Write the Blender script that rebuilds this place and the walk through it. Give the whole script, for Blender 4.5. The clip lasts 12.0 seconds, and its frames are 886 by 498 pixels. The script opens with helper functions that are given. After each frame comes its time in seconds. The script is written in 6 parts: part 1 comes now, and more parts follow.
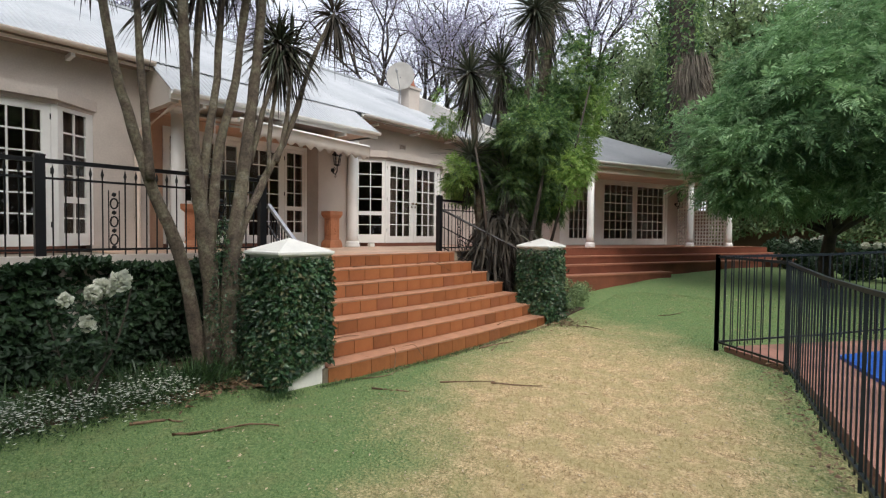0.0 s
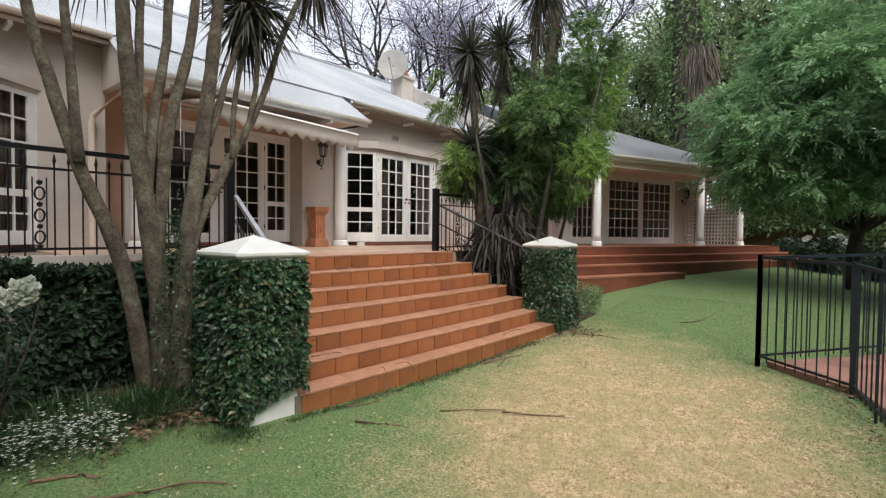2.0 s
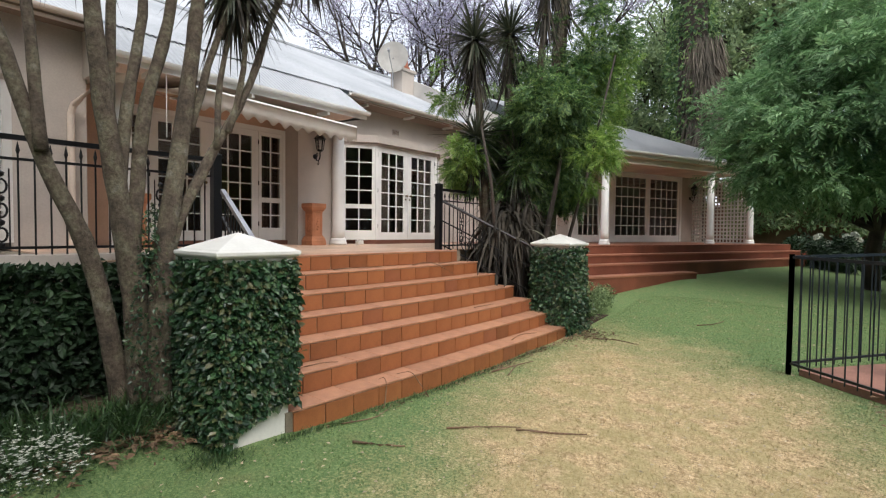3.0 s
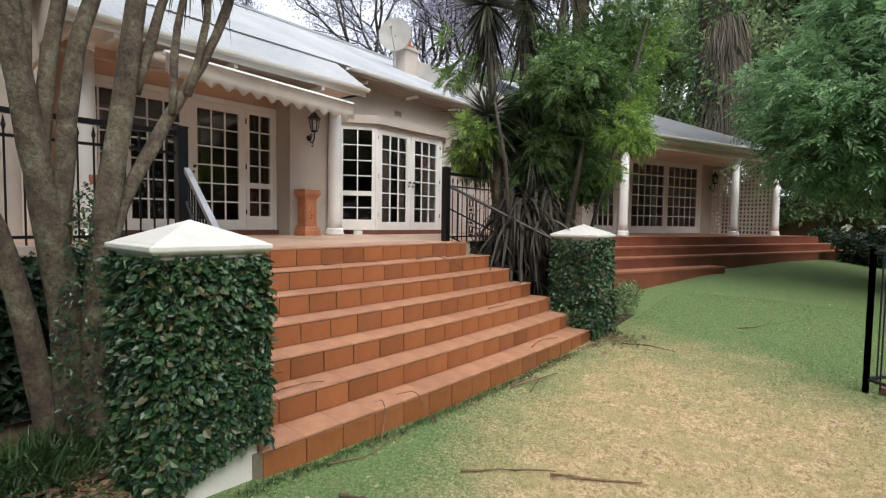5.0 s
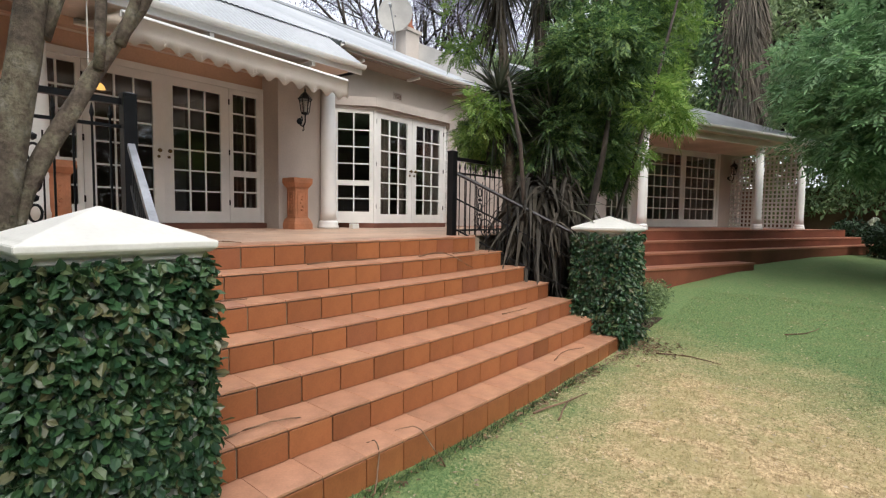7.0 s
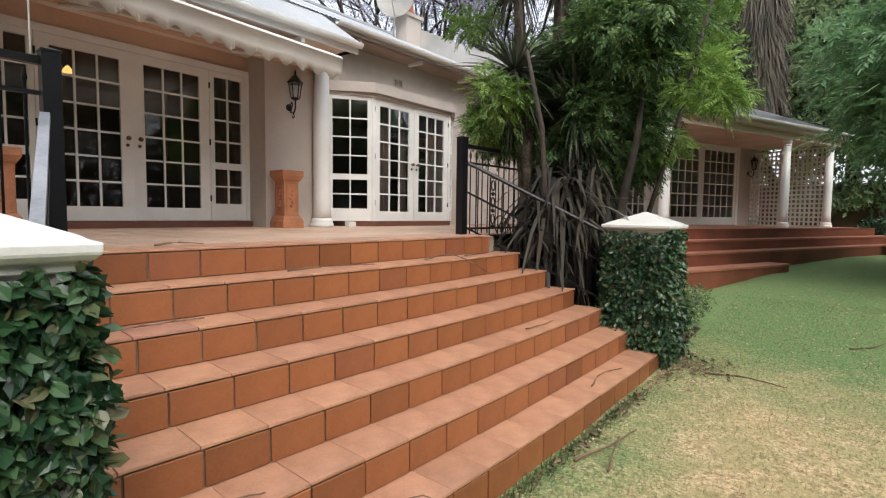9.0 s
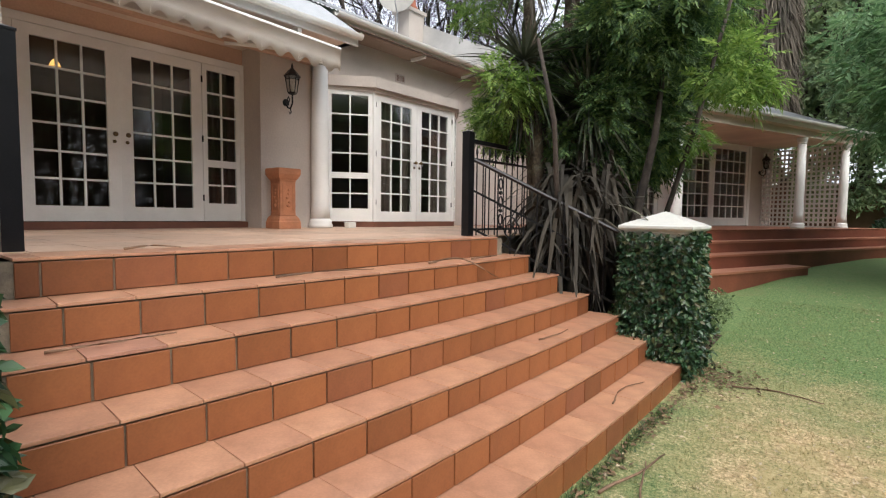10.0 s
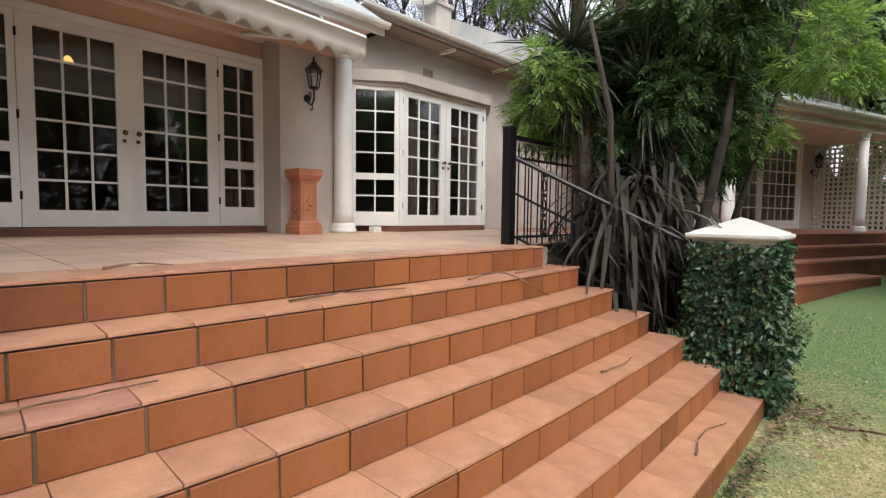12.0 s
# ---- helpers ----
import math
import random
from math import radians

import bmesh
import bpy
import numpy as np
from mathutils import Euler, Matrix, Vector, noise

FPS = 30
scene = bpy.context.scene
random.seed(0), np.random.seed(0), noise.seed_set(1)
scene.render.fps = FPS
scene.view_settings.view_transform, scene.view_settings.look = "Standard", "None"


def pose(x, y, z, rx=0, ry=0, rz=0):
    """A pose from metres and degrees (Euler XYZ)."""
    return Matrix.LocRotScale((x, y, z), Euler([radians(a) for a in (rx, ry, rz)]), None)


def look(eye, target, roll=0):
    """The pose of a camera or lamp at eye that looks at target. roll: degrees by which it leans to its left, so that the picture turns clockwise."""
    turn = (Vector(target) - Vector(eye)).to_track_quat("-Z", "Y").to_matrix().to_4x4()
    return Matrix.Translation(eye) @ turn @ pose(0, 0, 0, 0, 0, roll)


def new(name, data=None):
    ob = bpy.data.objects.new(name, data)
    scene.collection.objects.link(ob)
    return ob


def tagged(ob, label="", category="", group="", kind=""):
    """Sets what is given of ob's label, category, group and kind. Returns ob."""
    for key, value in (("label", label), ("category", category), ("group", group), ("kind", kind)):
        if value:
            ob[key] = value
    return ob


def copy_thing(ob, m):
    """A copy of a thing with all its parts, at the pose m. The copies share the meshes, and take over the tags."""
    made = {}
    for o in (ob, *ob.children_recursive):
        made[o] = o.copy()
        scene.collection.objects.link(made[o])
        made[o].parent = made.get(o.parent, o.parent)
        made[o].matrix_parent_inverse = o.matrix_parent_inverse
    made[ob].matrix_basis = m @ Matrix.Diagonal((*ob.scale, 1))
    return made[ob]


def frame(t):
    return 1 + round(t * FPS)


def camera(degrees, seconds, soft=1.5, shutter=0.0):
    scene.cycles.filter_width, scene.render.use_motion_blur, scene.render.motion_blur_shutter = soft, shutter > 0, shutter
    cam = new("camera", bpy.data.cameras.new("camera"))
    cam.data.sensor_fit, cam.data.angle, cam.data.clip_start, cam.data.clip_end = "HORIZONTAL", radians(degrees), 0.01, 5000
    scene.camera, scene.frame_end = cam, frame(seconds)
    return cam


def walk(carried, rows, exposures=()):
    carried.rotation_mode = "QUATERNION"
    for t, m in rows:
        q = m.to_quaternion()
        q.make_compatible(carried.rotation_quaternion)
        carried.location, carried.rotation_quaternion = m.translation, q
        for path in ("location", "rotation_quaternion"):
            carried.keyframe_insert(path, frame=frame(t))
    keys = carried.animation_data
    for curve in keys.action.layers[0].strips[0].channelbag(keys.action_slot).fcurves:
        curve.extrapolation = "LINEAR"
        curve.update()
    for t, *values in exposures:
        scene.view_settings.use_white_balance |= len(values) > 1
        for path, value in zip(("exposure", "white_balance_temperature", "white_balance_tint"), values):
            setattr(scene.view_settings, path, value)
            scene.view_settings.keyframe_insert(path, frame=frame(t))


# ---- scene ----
cam = camera(82.5, 12.0, soft=1.2)
PATH = [
    (0, (4.17, -2.574, 1.542), (2.871, -1.055, 1.482), 0.6),
    (0.5, (4.003, -2.403, 1.542), (2.707, -0.882, 1.48), 0.7),
    (1, (3.83, -2.245, 1.528), (2.539, -0.719, 1.464), 0.7),
    (1.5, (3.666, -2.071, 1.525), (2.383, -0.539, 1.46), 0.7),
    (2, (3.509, -1.884, 1.517), (2.229, -0.349, 1.454), 0.6),
    (2.5, (3.346, -1.721, 1.514), (2.068, -0.185, 1.447), 0.6),
    (3, (3.176, -1.582, 1.508), (1.898, -0.045, 1.438), 0.6),
    (5, (2.562, -0.955, 1.493), (1.278, 0.575, 1.385), 0.8),
    (5.5, (2.433, -0.795, 1.491), (1.15, 0.734, 1.379), 0.8),
    (6, (2.271, -0.636, 1.471), (0.986, 0.893, 1.356), 0.7),
    (6.5, (2.122, -0.504, 1.467), (0.836, 1.022, 1.339), 0.8),
    (7, (1.992, -0.361, 1.467), (0.706, 1.165, 1.334), 0.8),
    (9, (1.396, 0.202, 1.431), (0.111, 1.728, 1.295), 0.7),
    (9.5, (1.267, 0.354, 1.432), (-0.019, 1.879, 1.298), 0.6),
    (10, (1.159, 0.447, 1.426), (-0.134, 1.968, 1.292), 0.7),
    (10.5, (1.036, 0.545, 1.434), (-0.271, 2.053, 1.3), 0.6),
    (11, (0.934, 0.603, 1.425), (-0.385, 2.1, 1.294), 0.7),
    (11.5, (0.828, 0.688, 1.435), (-0.509, 2.17, 1.302), 0.6),
    (12, (0.697, 0.789, 1.471), (-0.661, 2.25, 1.338), 0.7),
]
walk(cam, [(t, look(eye, target, roll)) for t, eye, target, roll in PATH], ((0, 0.43), (3, 0.48), (6, 0.55), (9.5, 0.62), (12, 0.64)))

# ---- world, sun, exposure ----
world = bpy.data.worlds.new("world")
scene.world = world
world.use_nodes = True
wn = world.node_tree.nodes
sky = wn.new("ShaderNodeTexSky")
sky.sky_type = 'NISHITA'
sky.sun_disc = False
sky.sun_elevation, sky.sun_rotation = radians(49), radians(120)
sky.air_density, sky.dust_density, sky.ozone_density = 1.0, 6.0, 1.0
wn["Background"].inputs["Strength"].default_value = 0.15
# thin bright overcast: the sky's blue is washed out
haze = wn.new("ShaderNodeHueSaturation")
haze.inputs["Saturation"].default_value, haze.inputs["Value"].default_value = 0.45, 1.45
world.node_tree.links.new(sky.outputs[0], haze.inputs["Color"])
veil = wn.new("ShaderNodeMix")
veil.data_type = 'RGBA'
veil.inputs[0].default_value, veil.inputs[7].default_value = 0.7, (5.9, 6.25, 6.95, 1)
world.node_tree.links.new(haze.outputs[0], veil.inputs[6])
world.node_tree.links.new(veil.outputs[2], wn["Background"].inputs["Color"])
sun = new("sun", bpy.data.lights.new("sun", 'SUN'))
sun.data.energy, sun.data.angle, sun.data.color = 1.25, radians(40), (1.0, 0.97, 0.93)
sun.matrix_basis = look((12, -4, 16), (0, 3, 0))

# ---- materials ----
def nodes_of(name):
    m = bpy.data.materials.new(name)
    m.use_nodes = True
    t = m.node_tree
    return m, t, t.nodes["Principled BSDF"]


def noise_node(t, scale, detail=4.0, rough=0.55, coords="Object"):
    c = t.nodes.new("ShaderNodeTexCoord")
    n = t.nodes.new("ShaderNodeTexNoise")
    n.inputs["Scale"].default_value, n.inputs["Detail"].default_value, n.inputs["Roughness"].default_value = scale, detail, rough
    t.links.new(c.outputs[coords], n.inputs["Vector"])
    return n


def ramp(t, src, stops):
    r = t.nodes.new("ShaderNodeValToRGB")
    e = r.color_ramp.elements
    while len(e) < len(stops):
        e.new(0.5)
    for k, (p, c) in enumerate(stops):
        e[k].position, e[k].color = p, (*c, 1)
    t.links.new(src, r.inputs[0])
    return r.outputs[0]


def mix(t, a, b, fac, kind='MIX'):
    n = t.nodes.new("ShaderNodeMix")
    n.data_type, n.blend_type = 'RGBA', kind
    for k, v in ((6, a), (7, b), (0, fac)):
        if isinstance(v, (int, float)):
            n.inputs[k].default_value = v
        elif isinstance(v, tuple):
            n.inputs[k].default_value = (*v, 1)
        else:
            t.links.new(v, n.inputs[k])
    return n.outputs[2]


def bump(t, p, src, strength, dist=0.01):
    b = t.nodes.new("ShaderNodeBump")
    b.inputs["Strength"].default_value, b.inputs["Distance"].default_value = strength, dist
    t.links.new(src, b.inputs["Height"])
    t.links.new(b.outputs[0], p.inputs["Normal"])


def painted(name, c, rough=0.6, fine=60.0, coarse=2.0, vary=0.12, relief=0.15, metal=0.0):
    """A base colour with stains at a coarse scale, grain at a fine one and a light relief."""
    m, t, p = nodes_of(name)
    a = noise_node(t, coarse).outputs[0]
    b = noise_node(t, fine, 3.0).outputs[0]
    dark = tuple(v * (1 - vary * 2.0) for v in c)
    light = tuple(min(1, v * (1 + vary)) for v in c)
    one = ramp(t, a, [(0.3, dark), (0.65, light)])
    two = ramp(t, b, [(0.3, tuple([1 - vary] * 3)), (0.7, (1, 1, 1))])
    t.links.new(mix(t, one, two, 1.0, 'MULTIPLY'), p.inputs["Base Color"])
    p.inputs["Roughness"].default_value, p.inputs["Metallic"].default_value = rough, metal
    if relief:
        bump(t, p, b, relief)
    return m


def leafy(name, cols, rough=0.45, trans=0.25):
    """Leaf colours picked leaf by leaf, with a little light let through."""
    m, t, p = nodes_of(name)
    g = t.nodes.new("ShaderNodeNewGeometry")
    n = len(cols)
    c = ramp(t, g.outputs["Random Per Island"], [(k / max(1, n - 1), v) for k, v in enumerate(cols)])
    big = noise_node(t, 0.9, 2.0).outputs[0]
    c = mix(t, c, ramp(t, big, [(0.3, (0.6, 0.65, 0.6)), (0.7, (1.1, 1.1, 1.0))]), 1.0, 'MULTIPLY')
    t.links.new(c, p.inputs["Base Color"])
    p.inputs["Roughness"].default_value = rough
    tr = t.nodes.new("ShaderNodeBsdfTranslucent")
    t.links.new(c, tr.inputs["Color"])
    ms = t.nodes.new("ShaderNodeMixShader")
    ms.inputs[0].default_value = trans
    t.links.new(p.outputs[0], ms.inputs[1])
    t.links.new(tr.outputs[0], ms.inputs[2])
    t.links.new(ms.outputs[0], t.nodes["Material Output"].inputs["Surface"])
    return m


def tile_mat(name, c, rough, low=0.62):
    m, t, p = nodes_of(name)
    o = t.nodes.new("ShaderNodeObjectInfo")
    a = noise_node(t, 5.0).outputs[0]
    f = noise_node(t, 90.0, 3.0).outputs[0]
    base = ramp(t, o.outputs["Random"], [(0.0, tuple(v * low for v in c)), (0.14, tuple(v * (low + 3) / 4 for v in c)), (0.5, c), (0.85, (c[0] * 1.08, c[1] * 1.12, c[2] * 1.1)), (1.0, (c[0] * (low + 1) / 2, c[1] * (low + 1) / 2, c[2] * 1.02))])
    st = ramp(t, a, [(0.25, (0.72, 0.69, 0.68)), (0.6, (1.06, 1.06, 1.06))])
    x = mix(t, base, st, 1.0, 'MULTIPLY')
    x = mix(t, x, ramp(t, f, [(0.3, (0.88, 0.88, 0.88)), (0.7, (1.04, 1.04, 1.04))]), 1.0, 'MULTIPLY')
    t.links.new(x, p.inputs["Base Color"])
    p.inputs["Roughness"].default_value = rough
    bump(t, p, f, 0.12, 0.004)
    return m


M_WALL = painted("plaster_taupe", (0.52, 0.46, 0.41), 0.85, 45, 0.8, 0.10, 0.3)
M_SOFFIT = painted("soffit_paint", (0.74, 0.62, 0.53), 0.8, 30, 1.0, 0.08, 0.1)
M_BOARD = painted("brown_eaves_board", (0.30, 0.22, 0.17), 0.8, 30, 1.0, 0.12, 0.15)
M_REVEAL = painted("peach_plaster", (0.60, 0.40, 0.29), 0.85, 40, 1.0, 0.1, 0.25)
M_WHITE = painted("white_paint", (0.80, 0.79, 0.76), 0.45, 70, 1.5, 0.05, 0.05)
M_CAP = painted("cap_paint", (0.74, 0.73, 0.68), 0.6, 50, 3.0, 0.06, 0.12)
M_CANVAS = painted("awning_canvas", (0.80, 0.76, 0.70), 0.8, 150, 1.5, 0.05, 0.1)
M_IRON = painted("black_iron", (0.012, 0.012, 0.014), 0.35, 90, 4.0, 0.2, 0.1, 0.3)
M_NAVY = painted("fence_paint", (0.018, 0.027, 0.034), 0.4, 90, 4.0, 0.2, 0.1, 0.2)
M_STEEL = painted("worn_steel", (0.45, 0.45, 0.46), 0.35, 60, 5.0, 0.15, 0.1, 0.8)
M_BRASS = painted("dull_brass", (0.20, 0.14, 0.07), 0.35, 90, 6.0, 0.2, 0.1, 0.9)
M_GROUT = painted("grout", (0.27, 0.225, 0.165), 0.9, 60, 4.0, 0.25, 0.3)
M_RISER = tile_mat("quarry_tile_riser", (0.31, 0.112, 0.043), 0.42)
# tread base is paler than the riser's, sky sheen put into its colour
M_TREAD_LIT = tile_mat("quarry_tile_tread_lit", (0.51, 0.265, 0.165), 0.33, 0.84)
M_PAVE = painted("terrace_tile", (0.62, 0.42, 0.30), 0.45, 50, 1.2, 0.15, 0.15)
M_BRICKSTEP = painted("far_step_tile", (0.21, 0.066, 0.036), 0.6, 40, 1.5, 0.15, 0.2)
# paler than the far risers: light on the treads put into the colour
M_FARTREAD_LIT = painted("far_tread_tile_lit", (0.36, 0.15, 0.09), 0.5, 40, 1.5, 0.12, 0.15)
M_PARAPET = painted("parapet_plaster", (0.50, 0.48, 0.45), 0.85, 40, 1.2, 0.1, 0.2)
M_SKIRT = painted("red_skirting", (0.17, 0.065, 0.04), 0.6, 50, 2.0, 0.15, 0.1)
M_TERRA = painted("terracotta", (0.46, 0.19, 0.095), 0.75, 60, 5.0, 0.14, 0.2)
# weathered yucca bark: brown, with pale lichen patches and dark scars
m, t, p = nodes_of("yucca_bark")
a = noise_node(t, 7.0, 5.0, 0.65).outputs[0]
b = noise_node(t, 38.0, 4.0, 0.7).outputs[0]
c = mix(t, ramp(t, a, [(0.3, (0.055, 0.042, 0.032)), (0.46, (0.115, 0.088, 0.066)), (0.58, (0.16, 0.14, 0.095)), (0.72, (0.24, 0.22, 0.185))]), ramp(t, b, [(0.3, (0.45, 0.43, 0.4)), (0.6, (1.1, 1.1, 1.08))]), 1.0, 'MULTIPLY')
t.links.new(c, p.inputs["Base Color"])
p.inputs["Roughness"].default_value = 0.9
bump(t, p, b, 0.9, 0.02)
M_YBARK = m
M_DARKBARK = painted("dark_bark", (0.07, 0.055, 0.045), 0.95, 30, 3.0, 0.3, 0.8)
M_LITTER = painted("brown_litter", (0.24, 0.155, 0.09), 0.85, 30, 9.0, 0.35, 0.2)
M_DEADLEAF = painted("dead_leaf", (0.55, 0.45, 0.31), 0.8, 30, 4.0, 0.25, 0.2)
M_STICK = painted("fallen_sheath", (0.23, 0.14, 0.085), 0.8, 40, 5.0, 0.25, 0.3)
M_SOIL = painted("bed_soil", (0.10, 0.062, 0.04), 0.95, 30, 3.0, 0.3, 0.8)
# room and curtain colours are darkened to hold the indoor dimness
M_ROOM_DIM = painted("room_dim_paint", (0.16, 0.10, 0.075), 0.9, 20, 1.0, 0.1, 0.0)
M_CURTAIN_DIM = painted("curtain_cloth_dim", (0.13, 0.095, 0.075), 0.9, 60, 2.0, 0.12, 0.2)
M_POOLBLUE = painted("pool_cover", (0.01, 0.09, 0.42), 0.5, 30, 2.0, 0.1, 0.1)
M_PAVER = painted("brick_paver", (0.30, 0.15, 0.11), 0.85, 40, 2.0, 0.2, 0.3)
M_BOUNDARY = painted("brown_wall", (0.19, 0.105, 0.075), 0.9, 20, 0.8, 0.2, 0.3)
M_POT = painted("chimney_pot", (0.38, 0.13, 0.07), 0.8, 40, 4.0, 0.15, 0.2)
M_DISH = painted("dish_paint", (0.62, 0.60, 0.56), 0.5, 30, 3.0, 0.06, 0.05)

m, t, p = nodes_of("lit_amber_shade")
p.inputs["Base Color"].default_value = (0.6, 0.3, 0.08, 1)
p.inputs["Emission Color"].default_value, p.inputs["Emission Strength"].default_value = (1.0, 0.55, 0.15, 1), 0.9
M_AMBERGLOW = m

m, t, p = nodes_of("window_glass")
p.inputs["Base Color"].default_value = (0.93, 0.95, 0.95, 1)
p.inputs["Roughness"].default_value, p.inputs["Transmission Weight"].default_value, p.inputs["IOR"].default_value = 0.0, 1.0, 1.5
bump(t, p, noise_node(t, 2.5, 1.0).outputs[0], 0.02, 0.02)
M_GLASS = m

# corrugated roof sheeting: worn white paint, streaks down the slope
m, t, p = nodes_of("roof_sheet")
a = noise_node(t, 0.7, 5.0).outputs[0]
b = noise_node(t, 14.0, 3.0).outputs[0]
c = mix(t, ramp(t, a, [(0.3, (0.34, 0.36, 0.38)), (0.7, (0.46, 0.475, 0.49))]), ramp(t, b, [(0.25, (0.86, 0.86, 0.86)), (0.6, (1, 1, 1))]), 1.0, 'MULTIPLY')
t.links.new(c, p.inputs["Base Color"])
p.inputs["Roughness"].default_value, p.inputs["Metallic"].default_value = 0.5, 0.1
M_ROOF = m

M_IVY = leafy("ivy_leaf", [(0.014, 0.040, 0.022), (0.024, 0.066, 0.032), (0.04, 0.10, 0.042), (0.07, 0.14, 0.06), (0.13, 0.12, 0.06)], 0.36, 0.12)
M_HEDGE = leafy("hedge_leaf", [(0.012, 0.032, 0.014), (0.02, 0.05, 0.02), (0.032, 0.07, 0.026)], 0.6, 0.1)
M_SHRUB = leafy("shrub_leaf", [(0.045, 0.09, 0.045), (0.07, 0.145, 0.06), (0.115, 0.22, 0.08), (0.19, 0.30, 0.10), (0.28, 0.39, 0.14)], 0.5, 0.32)
M_SHOOT = leafy("young_shoot_leaf", [(0.11, 0.21, 0.05), (0.18, 0.31, 0.07), (0.26, 0.40, 0.10), (0.34, 0.46, 0.14)], 0.5, 0.5)
M_MAPLE = leafy("broad_tree_leaf", [(0.13, 0.25, 0.12), (0.19, 0.34, 0.16), (0.26, 0.42, 0.21), (0.35, 0.51, 0.28)], 0.5, 0.42)
M_FAR = leafy("far_leaf", [(0.14, 0.20, 0.11), (0.20, 0.28, 0.15), (0.28, 0.37, 0.19), (0.40, 0.48, 0.26)], 0.6, 0.42)
M_JACA = leafy("jacaranda_flower", [(0.34, 0.30, 0.50), (0.45, 0.41, 0.62), (0.55, 0.51, 0.72), (0.18, 0.20, 0.20)], 0.6, 0.45)
M_YUCCA = leafy("yucca_leaf", [(0.03, 0.04, 0.028), (0.055, 0.068, 0.042), (0.10, 0.11, 0.075), (0.16, 0.155, 0.12)], 0.45, 0.15)
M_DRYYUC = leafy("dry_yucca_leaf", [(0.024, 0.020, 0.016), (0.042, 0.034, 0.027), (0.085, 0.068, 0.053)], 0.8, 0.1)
M_FROND = leafy("dead_palm_frond", [(0.08, 0.065, 0.052), (0.14, 0.11, 0.09), (0.20, 0.165, 0.135)], 0.8, 0.1)
M_STRAP = leafy("border_grass", [(0.03, 0.07, 0.025), (0.05, 0.11, 0.035), (0.09, 0.14, 0.05)], 0.4, 0.25)
M_PETAL = leafy("white_petal", [(0.74, 0.73, 0.68), (0.82, 0.81, 0.78), (0.66, 0.66, 0.60)], 0.6, 0.3)


def lawn_colour(t):
    """Green turf with a worn, straw-coloured strip where people walk."""
    c = t.nodes.new("ShaderNodeTexCoord")
    mp = t.nodes.new("ShaderNodeMapping")
    mp.vector_type = 'TEXTURE'
    mp.inputs["Location"].default_value = (2.3, 1.85, 0)
    mp.inputs["Rotation"].default_value = (0, 0, radians(25))
    mp.inputs["Scale"].default_value = (2.3, 5.7, 100)
    t.links.new(c.outputs["Object"], mp.inputs["Vector"])
    ln = t.nodes.new("ShaderNodeVectorMath")
    ln.operation = 'LENGTH'
    t.links.new(mp.outputs[0], ln.inputs[0])
    n1 = noise_node(t, 0.9, 5.0, 0.65).outputs[0]
    add = t.nodes.new("ShaderNodeMath")
    add.operation = 'MULTIPLY_ADD'
    add.inputs[1].default_value = 0.95
    t.links.new(n1, add.inputs[0])
    t.links.new(ln.outputs["Value"], add.inputs[2])
    n2 = noise_node(t, 48.0, 6.0, 0.75).outputs[0]
    mott = t.nodes.new("ShaderNodeMath")
    mott.operation = 'MULTIPLY_ADD'
    mott.inputs[1].default_value = -0.9
    t.links.new(n2, mott.inputs[0])
    t.links.new(add.outputs[0], mott.inputs[2])
    dry = ramp(t, mott.outputs[0], [(0.42, (1, 1, 1)), (0.88, (0, 0, 0))])
    n3 = noise_node(t, 4.0, 4.0, 0.6).outputs[0]
    straw = ramp(t, n2, [(0.32, (0.17, 0.115, 0.06)), (0.45, (0.42, 0.31, 0.17)), (0.56, (0.57, 0.43, 0.255)), (0.70, (0.74, 0.60, 0.40))])
    green = ramp(t, n2, [(0.30, (0.045, 0.10, 0.034)), (0.5, (0.13, 0.21, 0.07)), (0.72, (0.30, 0.345, 0.15))])
    clump = noise_node(t, 17.0, 4.0, 0.7).outputs[0]
    straw = mix(t, straw, ramp(t, clump, [(0.36, (0.66, 0.62, 0.55)), (0.54, (1.12, 1.12, 1.10))]), 1.0, 'MULTIPLY')
    straw = mix(t, straw, (0.36, 0.31, 0.14), ramp(t, n3, [(0.42, (0.65, 0.65, 0.65)), (0.6, (0, 0, 0))]))
    green = mix(t, green, (0.22, 0.20, 0.09), ramp(t, n3, [(0.5, (0, 0, 0)), (0.85, (0.6, 0.6, 0.6))]))
    return mix(t, green, straw, dry), n2


m, t, p = nodes_of("lawn_ground")
c, n2 = lawn_colour(t)
t.links.new(c, p.inputs["Base Color"])
p.inputs["Roughness"].default_value = 0.95
bump(t, p, n2, 0.6, 0.02)
M_LAWN = m
m, t, p = nodes_of("grass_blade")
c, n2 = lawn_colour(t)
g = t.nodes.new("ShaderNodeNewGeometry")
c = mix(t, c, ramp(t, g.outputs["Random Per Island"], [(0, (0.75, 0.75, 0.75)), (1, (1.35, 1.35, 1.3))]), 1.0, 'MULTIPLY')
t.links.new(c, p.inputs["Base Color"])
p.inputs["Roughness"].default_value = 0.7
M_BLADE = m


# ---- mesh helpers ----
def box(bm, x0, x1, y0, y1, z0, z1):
    v = [bm.verts.new((x, y, z)) for x in (x0, x1) for y in (y0, y1) for z in (z0, z1)]
    for f in ((0, 1, 3, 2), (4, 6, 7, 5), (0, 4, 5, 1), (2, 3, 7, 6), (0, 2, 6, 4), (1, 5, 7, 3)):
        bm.faces.new([v[k] for k in f])
    return v


